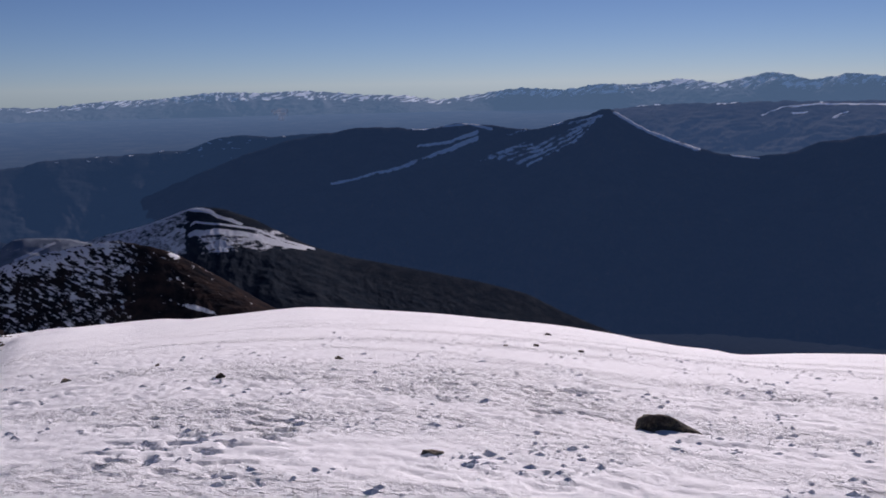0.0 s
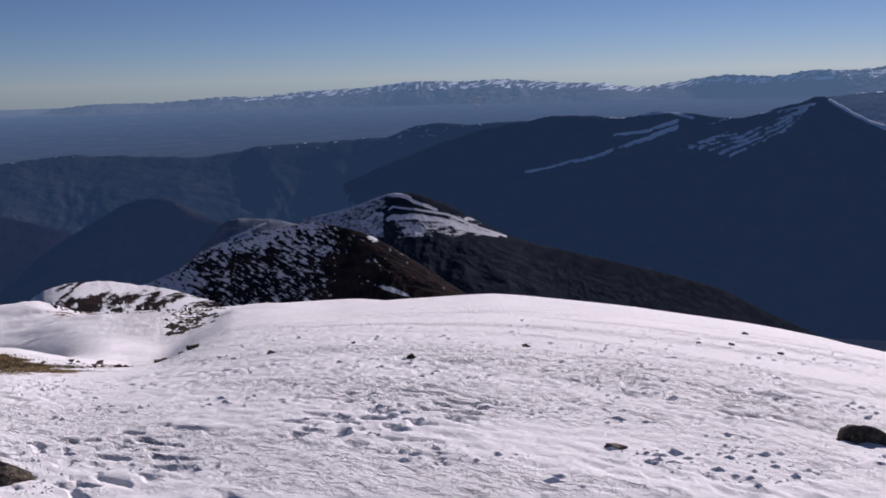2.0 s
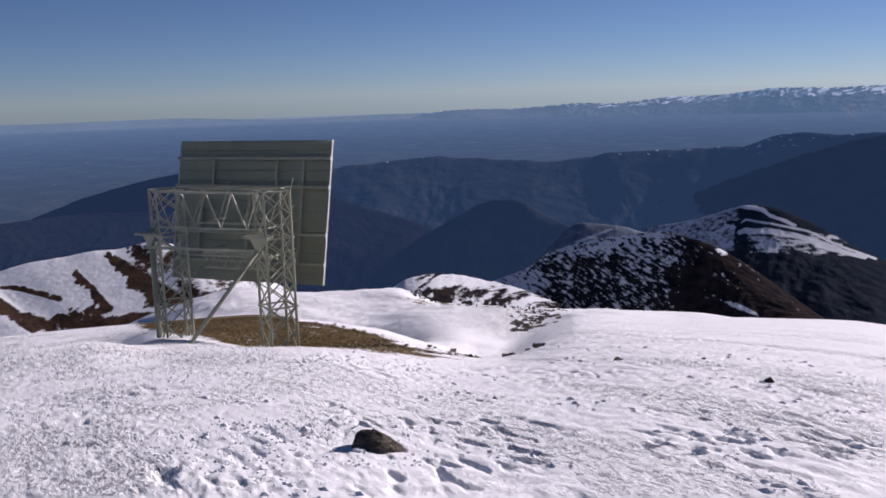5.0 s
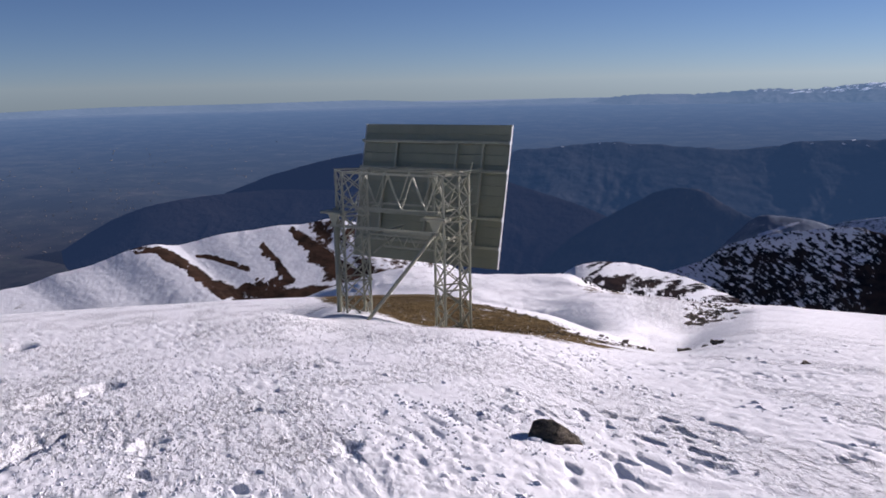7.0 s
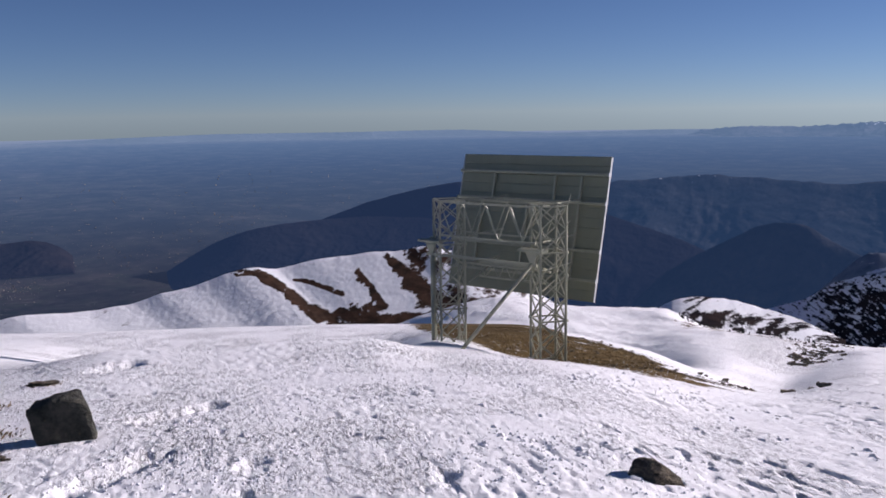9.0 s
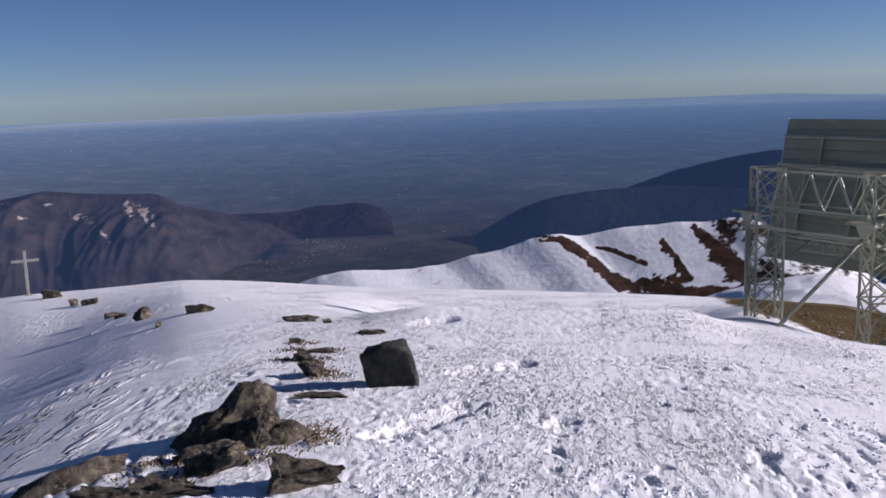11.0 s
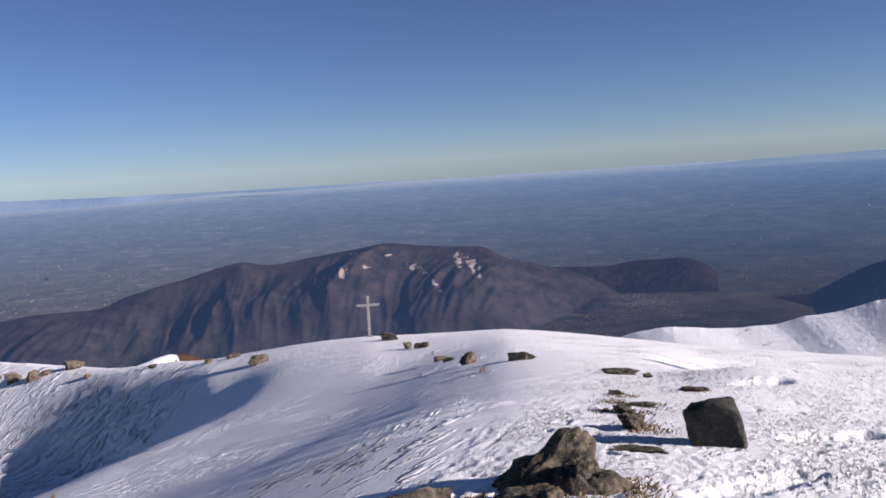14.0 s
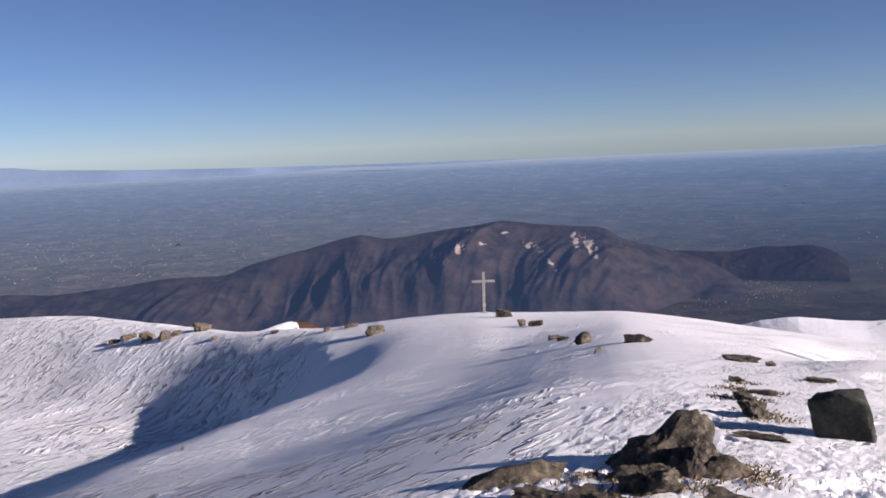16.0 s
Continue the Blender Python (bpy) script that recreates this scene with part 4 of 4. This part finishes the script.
    part("lodged_snow", bm, SNOW, parent, "white snow lodged in a hollow", True)


LOW = "low brown rock with snow lodged in its hollow"
rock_from([(-0.31, 0.0, 0), (-0.20, 0.02, 0.12), (-0.12, 0.06, 0.19), (0.0, 0.08, 0.20), (0.06, 0.06, 0.13), (0.20, 0.03, 0.08), (0.36, 0.0, 0.02), (0.28, 0.25, 0), (-0.2, 0.3, 0.08), (0.0, -0.06, 0.02)], 1.72, 7.50, -12, 40, "low brown rock poking out of wind-packed snow", 0.075, 5, 0.045)
stone = rock_from([(-0.20, 0.02, 0.02), (-0.17, 0.06, 0.15), (-0.08, 0.1, 0.21), (0.03, 0.1, 0.20), (0.12, 0.04, 0.12), (0.25, 0.0, 0.02), (0.05, -0.1, 0.10), (-0.12, -0.12, 0.0), (0.2, 0.28, 0), (-0.15, 0.28, 0.1)], -4.40, 5.36, 39, 41, LOW, 0.06, 5, 0.045)
lodged(stone, -0.13, -0.06, 0.075, 0.07, 0.05, 0.035, 9)
for x, y, w, d, h, a, s in ((-0.23, 6.37, 0.22, 0.12, 0.06, 0, 42), (-2.87, 10.9, 0.14, 0.1, 0.09, 20, 43), (-1.61, 12.63, 0.12, 0.1, 0.06, 0, 44), (1.58, 16.2, 0.14, 0.1, 0.08, 0, 45),
                            (2.69, 23.7, 0.22, 0.14, 0.12, 0, 46), (0.98, 15.75, 0.1, 0.1, 0.05, 0, 47), (-5.65, 12.92, 0.2, 0.12, 0.08, 30, 48), (-4.44, 13.35, 0.08, 0.08, 0.05, 0, 49),
                            (2.3, 15.6, 0.12, 0.1, 0.05, 0, 50), (-10.07, 18.5, 0.30, 0.2, 0.16, 30, 51), (-10.6, 18.9, 0.16, 0.14, 0.1, 0, 52), (-11.1, 19.0, 0.24, 0.2, 0.14, 0, 53),
                            (-11.6, 19.6, 0.34, 0.24, 0.2, 40, 54), (-12.4, 19.4, 0.2, 0.18, 0.12, 0, 55), (-13.0, 19.9, 0.3, 0.2, 0.14, 70, 56), (-12.1, 18.6, 0.16, 0.14, 0.1, 0, 57),
                            (-13.8, 19.2, 0.2, 0.2, 0.12, 0, 58), (-10.9, 19.8, 0.2, 0.14, 0.12, 0, 59), (-14.6, 21.5, 0.4, 0.3, 0.16, 0, 60)):
    rock_at(x, y, w, d, h, a, s, OPEN, 0.3, (0, 0), 0.25, 2)

# ---- the steel reflector stand ----
stand = tagged(empty("reflector_stand", pose(-16.37, 14.60, -4.10, 0, 0, 13.27)),
               "grey-green flat radio reflector on two lattice steel towers", "radio reflector")


def lattice_tower(x, base, top, parent):
    """A four-legged lattice tower on its corner, with a cross brace in each bay of each face."""
    spread = 0.45
    feet = [Vector((x + spread * math.cos(a), spread * math.sin(a), 0)) for a in (radians(8 + 90 * k) for k in range(4))]
    bays = 7
    levels = [base + 0.35 + (top - base - 0.35) * k / bays for k in range(bays + 1)]
    for f in feet:
        bm = rod(bmesh.new(), f + Vector((0, 0, base)), f + Vector((0, 0, top)), 0.032, 10)
        leg = part("leg", bm, STEEL, parent)
        for z in (levels[2], levels[4], levels[5]):
            bm = bmesh.new()
            rod(bm, f + Vector((0, 0, z - 0.02)), f + Vector((0, 0, z + 0.02)), 0.06, 10)
            rod(bm, f + Vector((0, 0, z + 0.02)), f + Vector((0, 0, z + 0.045)), 0.045, 6)
            part("flange", bm, STEEL, leg)
    for k in range(4):
        a, b = feet[k], feet[(k + 1) % 4]
        for lo, hi in zip(levels, levels[1:]):
            up, down = Vector((0, 0, hi)), Vector((0, 0, lo))
            part("brace", bar(bmesh.new(), a + down, b + up, 0.028, 0.028), STEEL, parent)
            part("brace", bar(bmesh.new(), b + down, a + up, 0.028, 0.028), STEEL, parent)
        for z in (levels[0], levels[2], levels[5], levels[-1]):
            part("crosspiece", bar(bmesh.new(), a + Vector((0, 0, z)), b + Vector((0, 0, z)), 0.035, 0.035), STEEL, parent)


lattice_tower(1.35, -0.45, 3.68, stand)
lattice_tower(-1.60, -0.55, 3.68, stand)


def truss(x0, x1, y0, y1, lo, hi, count, parent):
    """Two chords and a zigzag between them."""
    chord = bar(bmesh.new(), (x0, y0, hi), (x1, y1, hi), 0.05, 0.05)
    part("chord", chord, STEEL, parent)
    part("chord", bar(bmesh.new(), (x0, y0, lo), (x1, y1, lo), 0.045, 0.045), STEEL, parent)
    for k in range(count):
        f, g = k / count, (k + 1) / count
        za, zb = (lo, hi) if k % 2 else (hi, lo)
        part("web", bar(bmesh.new(), (x0 + (x1 - x0) * f, y0 + (y1 - y0) * f, za), (x0 + (x1 - x0) * g, y0 + (y1 - y0) * g, zb), 0.024, 0.024), STEEL, parent)


truss(-1.56, 1.25, -0.40, -0.40, 2.82, 3.66, 8, stand)
truss(-1.56, 1.35, 0.42, 0.42, 2.82, 3.66, 8, stand)
truss(-0.95, 1.0, 0.42, 0.42, 1.72, 2.08, 10, stand)
part("beam", bar(bmesh.new(), (-1.98, -0.42, 2.32), (1.30, -0.42, 2.32), 0.05, 0.07), STEEL, stand)
part("beam", bar(bmesh.new(), (-1.30, 0.10, 2.08), (1.35, 0.10, 2.08), 0.05, 0.05), STEEL, stand)
# bracket plates on both towers, with gussets under them
for x in (-1.84, 1.18):
    bm = bar(bmesh.new(), (x - 0.34, -0.42, 2.66), (x + 0.34, -0.42, 2.66), 0.30, 0.06, bevel=0.008)
    plate = part("bracket", bm, STEEL, stand)
    bm = bmesh.new()
    v = [bm.verts.new(p) for p in ((x - 0.18, -0.45, 2.62), (x + 0.18, -0.45, 2.62), (x + 0.03, -0.45, 2.30), (x - 0.03, -0.45, 2.30))]
    face = bm.faces.new(v)
    made = bmesh.ops.extrude_face_region(bm, geom=[face])
    bmesh.ops.translate(bm, verts=[g for g in made["geom"] if isinstance(g, bmesh.types.BMVert)], vec=(0, 0.03, 0))
    bmesh.ops.recalc_face_normals(bm, faces=bm.faces[:])
    part("gusset", bm, STEEL, plate)
part("pole", rod(bmesh.new(), (-2.02, -0.16, -0.55), (-2.02, -0.16, 2.72), 0.062, 14), STEEL, stand, "thick grey pipe", True)
part("strut", rod(bmesh.new(), (1.18, -0.40, 2.36), (0.02, -1.80, 0.30), 0.045, 12), STEEL, stand, "slanting pipe stay", True)
# whip aerials
part("aerial", rod(bmesh.new(), (1.82, 0.0, 3.60), (1.98, -0.05, 3.98), 0.014, 6), STEEL, stand)
part("aerial", rod(bmesh.new(), (1.80, 0.0, 3.20), (1.96, -0.05, 3.36), 0.014, 6), STEEL, stand)

# the panel: sheets between rails, tilted
TILT = 13.84
face_at = pose(-0.60, 2.01, 2.916, -TILT, 0, 0)
W, H = 4.56, 3.67
panel = part("panel", bar(bmesh.new(), (-W / 2, 0.05, 0), (W / 2, 0.05, 0), 0.03, H), PANEL, stand, "grey-green sheet-metal reflector panel")
panel.matrix_local = face_at
rails = [H / 2 - H * f for f in (0.13, 0.33, 0.66, 0.86)]
courses = 14
for k in range(courses):
    z0, z1 = -H / 2 + H * k / courses, -H / 2 + H * (k + 1) / courses
    bm = bar(bmesh.new(), (-W / 2 + 0.01, 0.018, (z0 + z1) / 2), (W / 2 - 0.01, 0.018, (z0 + z1) / 2), 0.03, z1 - z0 - 0.018, bevel=0.006)
    part("sheet", bm, PANEL, panel)
for z in rails:
    rail = part("rail", bar(bmesh.new(), (-W / 2 - 0.03, -0.05, z), (W / 2 + 0.03, -0.05, z), 0.10, 0.07, bevel=0.006), STEEL, panel)
    rail_cap = part("end_cap", bar(bmesh.new(), (W / 2 + 0.032, -0.05, z), (W / 2 + 0.05, -0.05, z), 0.12, 0.10), PALE, panel, "pale metal cap")
for u, a, b in ((0.67, rails[0], rails[1]), (0.25, rails[0], rails[1]), (0.84, rails[0], rails[3]), (0.5, rails[1], rails[3]), (0.18, rails[1], rails[3])):
    x = -W / 2 + W * u
    part("stiffener", bar(bmesh.new(), (x, -0.045, a - 0.04), (x, -0.045, b + 0.04), 0.05, 0.07, (0, 1, 0)), STEEL, panel)
# the panel's edges: pale colour stands for sunlight falling on them
for x in (-W / 2 - 0.01, W / 2 + 0.01):
    part("sunlit_edge", bar(bmesh.new(), (x, 0.03, -H / 2), (x, 0.03, H / 2), 0.016, 0.06, (0, 1, 0)), PALE, panel, "panel edge in a pale sunlit tone")
# arms from the towers to the rails
for x in (-1.2, 1.0):
    for z, y in ((3.62, 2.22), (2.75, 1.95), (2.05, 1.80)):
        part("arm", bar(bmesh.new(), (x, 0.3, z), (x, y - 0.12, z), 0.035, 0.035), STEEL, stand)
    part("arm", bar(bmesh.new(), (x, 0.3, 1.55), (x, 1.62, 2.0), 0.03, 0.03), STEEL, stand)

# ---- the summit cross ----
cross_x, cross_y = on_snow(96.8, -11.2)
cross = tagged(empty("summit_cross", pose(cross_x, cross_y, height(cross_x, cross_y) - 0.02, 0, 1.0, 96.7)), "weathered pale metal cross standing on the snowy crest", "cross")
bm = bar(bmesh.new(), (0, 0, -0.4), (0, 0, 2.40), 0.15, 0.15, (0, 1, 0), 0.015)
part("upright", bm, WEATHERED, cross)
bm = bar(bmesh.new(), (-0.66, -0.01, 1.86), (0.66, -0.01, 1.88), 0.14, 0.14, (0, 0, 1), 0.015)
part("crossbar", bm, WEATHERED, cross)
for z in (0.5, 1.1):
    part("clamp", bar(bmesh.new(), (-0.10, 0, z), (0.10, 0, z), 0.19, 0.05, (0, 0, 1), 0.01), STEEL, cross)
part("foot_plate", bar(bmesh.new(), (-0.22, 0, 0.02), (0.22, 0, 0.02), 0.40, 0.10, (0, 0, 1), 0.01), STEEL, cross)


# ---- what nobody could count: snow clods, dead grass, houses of the plain ----
def scatter(name, mat, label, category, shapes):
    """Many small convex bits as one mesh. shapes: arrays of corners (n, k, 3) with their shared faces."""
    verts, faces = shapes
    n, k, _ = verts.shape
    me = bpy.data.meshes.new(name)
    all_faces = (np.arange(n)[:, None, None] * k + faces[None]).reshape(-1, faces.shape[1])
    me.from_pydata(verts.reshape(-1, 3).tolist(), [], all_faces.tolist())
    me.materials.append(mat)
    return tagged(new(name, me), label, category, kind="stuff")


def field(rs, count, turn, reach):
    t = np.radians(rs.uniform(*turn, count))
    r = np.exp(rs.uniform(math.log(reach[0]), math.log(reach[1]), count))
    return -np.sin(t) * r, np.cos(t) * r


rs = np.random.RandomState(5)
OCTA = np.array([(1, 0, 0), (0, 1, 0), (-1, 0, 0), (0, -1, 0), (0.1, 0.1, 0.8), (-0.1, 0, -0.8)])
OCTA_F = np.array([(0, 1, 4), (1, 2, 4), (2, 3, 4), (3, 0, 4), (1, 0, 5), (2, 1, 5), (3, 2, 5), (0, 3, 5)])
x1, y1 = field(rs, 9000, (36, 78), (3.5, 26))
x, y = x1, y1
keep = perlin(x * 0.35, y * 0.35, 95) > -0.12
x, y = x[keep], y[keep]
size = (0.006 + 0.013 * rs.random_sample(len(x)) ** 3)[:, None, None]
v = OCTA[None] * (1 + 0.35 * rs.uniform(-1, 1, (len(x), 6, 3))) * size
v = v + np.stack([x, y, ground(x, y) + 0.004], -1)[:, None, :]
scatter("snow_clods", SNOW, "loose lumps of trodden snow", "snow", (v, OCTA_F))
x, y = field(rs, 7000, (-29, 50), (4.0, 20))
keep = fractal(x * 0.6, y * 0.9, 96, 3) > 0.15
x, y = x[keep], y[keep]
size = (0.008 + 0.034 * rs.random_sample(len(x)) ** 4)[:, None, None]
v = OCTA[None] * (1 + 0.35 * rs.uniform(-1, 1, (len(x), 6, 3))) * size * np.array([1.3, 1.0, 0.7])
v = v + np.stack([x, y, ground(x, y) + 0.004], -1)[:, None, :]
scatter("snow_clods", SNOW, "broken crumbs of wind crust on open snow", "snow", (v, OCTA_F))


def tufts(rs, x, y, tall):
    """Bent blades of dead grass, several to a tuft."""
    n = len(x)
    a = rs.uniform(0, 2 * math.pi, n)
    lean = rs.uniform(0.3, 1.1, n) * tall
    wide = 0.004 + 0.008 * rs.random_sample(n)
    base = np.stack([x, y, ground(x, y) - 0.01], -1)
    side = np.stack([-np.sin(a), np.cos(a), 0 * a], -1) * wide[:, None]
    out = np.stack([np.cos(a), np.sin(a), 0 * a], -1) * lean[:, None]
    up = np.array([0, 0, 1.0])[None] * (tall * rs.uniform(0.5, 1.0, n))[:, None]
    return np.stack([base - side, base + side, base + out * 0.35 + up * 0.75 + side * 0.6, base + out + up], 1), np.array([(0, 1, 2), (0, 2, 3)])


gx, gy = [], []
for _ in range(40):
    t, r = np.radians(rs.uniform(28, 60, 3000)), rs.uniform(20, 36, 3000)
    x, y = -np.sin(t) * r, np.cos(t) * r
    ok = bare_patch(x, y) + 0.25 * fractal(x * 2.2, y * 2.2, 83, 3) > 0.45
    gx.append(x[ok][:420])
    gy.append(y[ok][:420])
x, y = np.concatenate(gx), np.concatenate(gy)
GRASS = painted_steel("dead_grass", (0.09, 0.06, 0.026), (0.24, 0.17, 0.08), 3.0, 0.0, 0.9)
scatter("dead_grass", GRASS, "flattened brown winter grass free of snow", "grass", tufts(rs, x, y, np.full(len(x), 0.035)))
spots = [(-6.9, 0.35), (-6.5, 0.2), (-6.4, -0.1), (-6.9, 1.2), (-7.2, 1.25), (-10.3, 1.9), (-11.3, 2.0), (-11.6, 1.7), (-9.9, 1.9), (-12.2, 2.3), (-14.0, 3.45), (-13.4, 2.2), (-6.7, 0.75), (-7.0, 0.0), (-12.6, 1.9)]
x = np.concatenate([rs.normal(a, 0.14, 110) for a, b in spots])
y = np.concatenate([rs.normal(b, 0.12, 110) for a, b in spots])
scatter("dead_grass", GRASS, "tufts of straw-brown grass among the rocks", "grass", tufts(rs, x, y, np.full(len(x), 0.05)))

# houses: a box with a ridged roof each
HOUSE = np.array([(-1, -0.7, 0), (1, -0.7, 0), (1, 0.7, 0), (-1, 0.7, 0), (-1, -0.7, 0.9), (1, -0.7, 0.9), (1, 0.7, 0.9), (-1, 0.7, 0.9), (-1, 0, 1.4), (1, 0, 1.4)])
HOUSE_F = np.array([(0, 1, 5, 4), (2, 3, 7, 6), (1, 2, 6, 5), (3, 0, 4, 7), (4, 5, 9, 8), (6, 7, 8, 9), (5, 6, 9, 9), (7, 4, 8, 8)])


def town(turn, reach, count, spread, size):
    count = 3 * count
    t = np.radians(rs.normal(turn, spread, count))
    r = rs.normal(reach[0], reach[1], count)
    x, y = -np.sin(t) * r, np.cos(t) * r
    a = rs.uniform(0, math.pi, count)
    s = size * (0.14 + 0.42 * rs.random_sample(count) ** 4) * (r / 1500) ** 0.7
    v = HOUSE[None] * s[:, None, None]
    c, d = np.cos(a)[:, None], np.sin(a)[:, None]
    v = np.stack([v[..., 0] * c - v[..., 1] * d, v[..., 0] * d + v[..., 1] * c, v[..., 2]], -1)
    return v + np.stack([x, y, bed(r, np.degrees(t))], -1)[:, None, :]


towns = [town(*q) for q in ((82.5, (1230, 50), 60, 1.6, 1.5), (80, (1290, 50), 80, 1.4, 1.5), (112, (1260, 60), 110, 2.0, 1.5), (118, (1500, 120), 200, 4.0, 1.7), (121, (1900, 250), 200, 4.5, 1.8),
                            (126, (2400, 300), 120, 4.0, 2.0), (112, (2600, 300), 80, 4.0, 2.0), (90, (2500, 250), 40, 8.0, 2.2), (70, (1500, 120), 60, 2.5, 1.6), (66, (1750, 120), 40, 2.0, 1.8),
                            (72, (2300, 300), 40, 6.0, 2.0), (100, (3000, 400), 60, 10.0, 2.0), (60, (2600, 300), 25, 6.0, 2.2), (38, (1950, 120), 70, 2.2, 2.2), (107, (1120, 30), 60, 1.6, 1.5),
                            (92, (1600, 200), 90, 10.0, 1.9), (75, (1650, 250), 90, 7.0, 1.9), (100, (2200, 400), 110, 14.0, 2.1), (114, (1800, 350), 160, 6.0, 2.1), (79, (1300, 40), 90, 1.8, 1.7), (65, (2100, 300), 60, 6.0, 2.0))]
v = np.concatenate(towns)
me = bpy.data.meshes.new("houses")
quads = (np.arange(len(v))[:, None, None] * 10 + HOUSE_F[None]).reshape(-1, 4).tolist()
me.from_pydata(v.reshape(-1, 3).tolist(), [], [list(dict.fromkeys(q)) for q in quads])
me.materials.append(painted_steel("far_walls", (0.13, 0.12, 0.11), (0.32, 0.29, 0.26), 0.3, 0.0, 0.9))
tagged(new("houses", me), "scattered pale houses of villages in the plain", "houses", kind="stuff")

# dwarf pines where the bench meets the rocky ridge: two ragged tiers each
n = 90
t = np.radians(np.concatenate([rs.uniform(32.5, 36.8, 60), rs.uniform(28.5, 33, 30)]))
r = rs.uniform(124, 136, n)
x, y = -np.sin(t) * r, np.cos(t) * r
tall = 0.2 + 0.3 * rs.random_sample(n)
ring = np.arange(6) * math.pi / 3
tier = lambda z, w, top: np.concatenate([np.stack([np.cos(ring) * w, np.sin(ring) * w, 0 * ring + z], -1), [(0, 0, top)]])
TREE = np.concatenate([tier(0.0, 0.38, 0.75), tier(0.35, 0.26, 1.0)])
TREE_F = np.array([(k, (k + 1) % 6, 6) for k in range(6)] + [(7 + k, 7 + (k + 1) % 6, 13) for k in range(6)])
v = TREE[None] * tall[:, None, None] * (1 + 0.3 * rs.uniform(-1, 1, (n, 14, 3))) + np.stack([x, y, ground(x, y) - 0.05], -1)[:, None, :]
scatter("dwarf_pines", painted_steel("pine_needles", (0.012, 0.016, 0.010), (0.03, 0.035, 0.02), 2.0, 0.0, 0.9), "dark low pines at the edge of the snow", "shrubs", (v, TREE_F))

# a wisp of smoke rising from the far plain
smoke_mat, sn, sl, sp = material("thin_smoke")
clear = sn.new("ShaderNodeBsdfTransparent")
blend = sn.new("ShaderNodeMixShader")
thick = ramp(sn, sl, texture(sn, sl, 0.05, 5.0, 0.6), [(0.4, (0, 0, 0)), (0.75, (0.4, 0.4, 0.4))])
sp.inputs["Base Color"].default_value = (0.8, 0.8, 0.82, 1)
sp.inputs["Roughness"].default_value = 1.0
sl.new(thick, blend.inputs[0])
sl.new(clear.outputs[0], blend.inputs[1])
sl.new(sp.outputs[0], blend.inputs[2])
sl.new(blend.outputs[0], sn["Material Output"].inputs["Surface"])
bm = bmesh.new()
for dx, dz, size in ((0, -18, 12), (6, -4, 16), (-6, 6, 20), (-18, 14, 18), (8, 16, 20), (-30, 18, 13), (18, 20, 12)):
    bmesh.ops.create_icosphere(bm, subdivisions=3, radius=size, matrix=Matrix.Translation((dx, rs.uniform(-6, 6), dz)) @ Matrix.Diagonal((1.2, 0.6, 0.7, 1)))
for q in bm.verts:
    q.co += noise.noise_vector(q.co * 0.06) * 5
smoke = part("smoke_plume", bm, smoke_mat, None, "", True)
a = radians(10.0)
smoke.matrix_world = pose(-math.sin(a) * 3900, math.cos(a) * 3900, EYE - 3900 * math.tan(radians(1.75)), 0, 0, 10)
tagged(smoke, "thin white smoke drifting over the far plain", "smoke")

# rubble in the fold between the summit and the bench
n = 620
t, r = np.radians(28.6 + rs.normal(0, 0.7, n)), rs.uniform(58, 124, n)
x, y = -np.sin(t - 0.0004 * (r - 95)) * r, np.cos(t - 0.0004 * (r - 95)) * r
keep = fractal(x * 0.12, y * 0.12, 97, 3) > -0.15
x, y = x[keep], y[keep]
size = (0.10 + 0.35 * rs.random_sample(len(x)) ** 2.5)[:, None, None]
v = OCTA[None] * (1 + 0.4 * rs.uniform(-1, 1, (len(x), 6, 3))) * size * np.array([1, 1, 0.6]) + np.stack([x, y, ground(x, y)], -1)[:, None, :]
scatter("rubble", ROCK, "dark broken stones showing in a fold of the snow", "rubble", (v, OCTA_F))
t = np.radians(rs.uniform(28.5, 46, 500))
r = rs.uniform(19, 31, 500)
x, y = -np.sin(t) * r, np.cos(t) * r
keep = bare_patch(x, y) > 0.1
x, y = x[keep], y[keep]
size = (0.02 + 0.08 * rs.random_sample(len(x)) ** 2.5)[:, None, None]
v = OCTA[None] * (1 + 0.4 * rs.uniform(-1, 1, (len(x), 6, 3))) * size * np.array([1, 1, 0.6]) + np.stack([x, y, ground(x, y)], -1)[:, None, :]
scatter("rubble", ROCK, "small stones among the dead grass", "rubble", (v, OCTA_F))
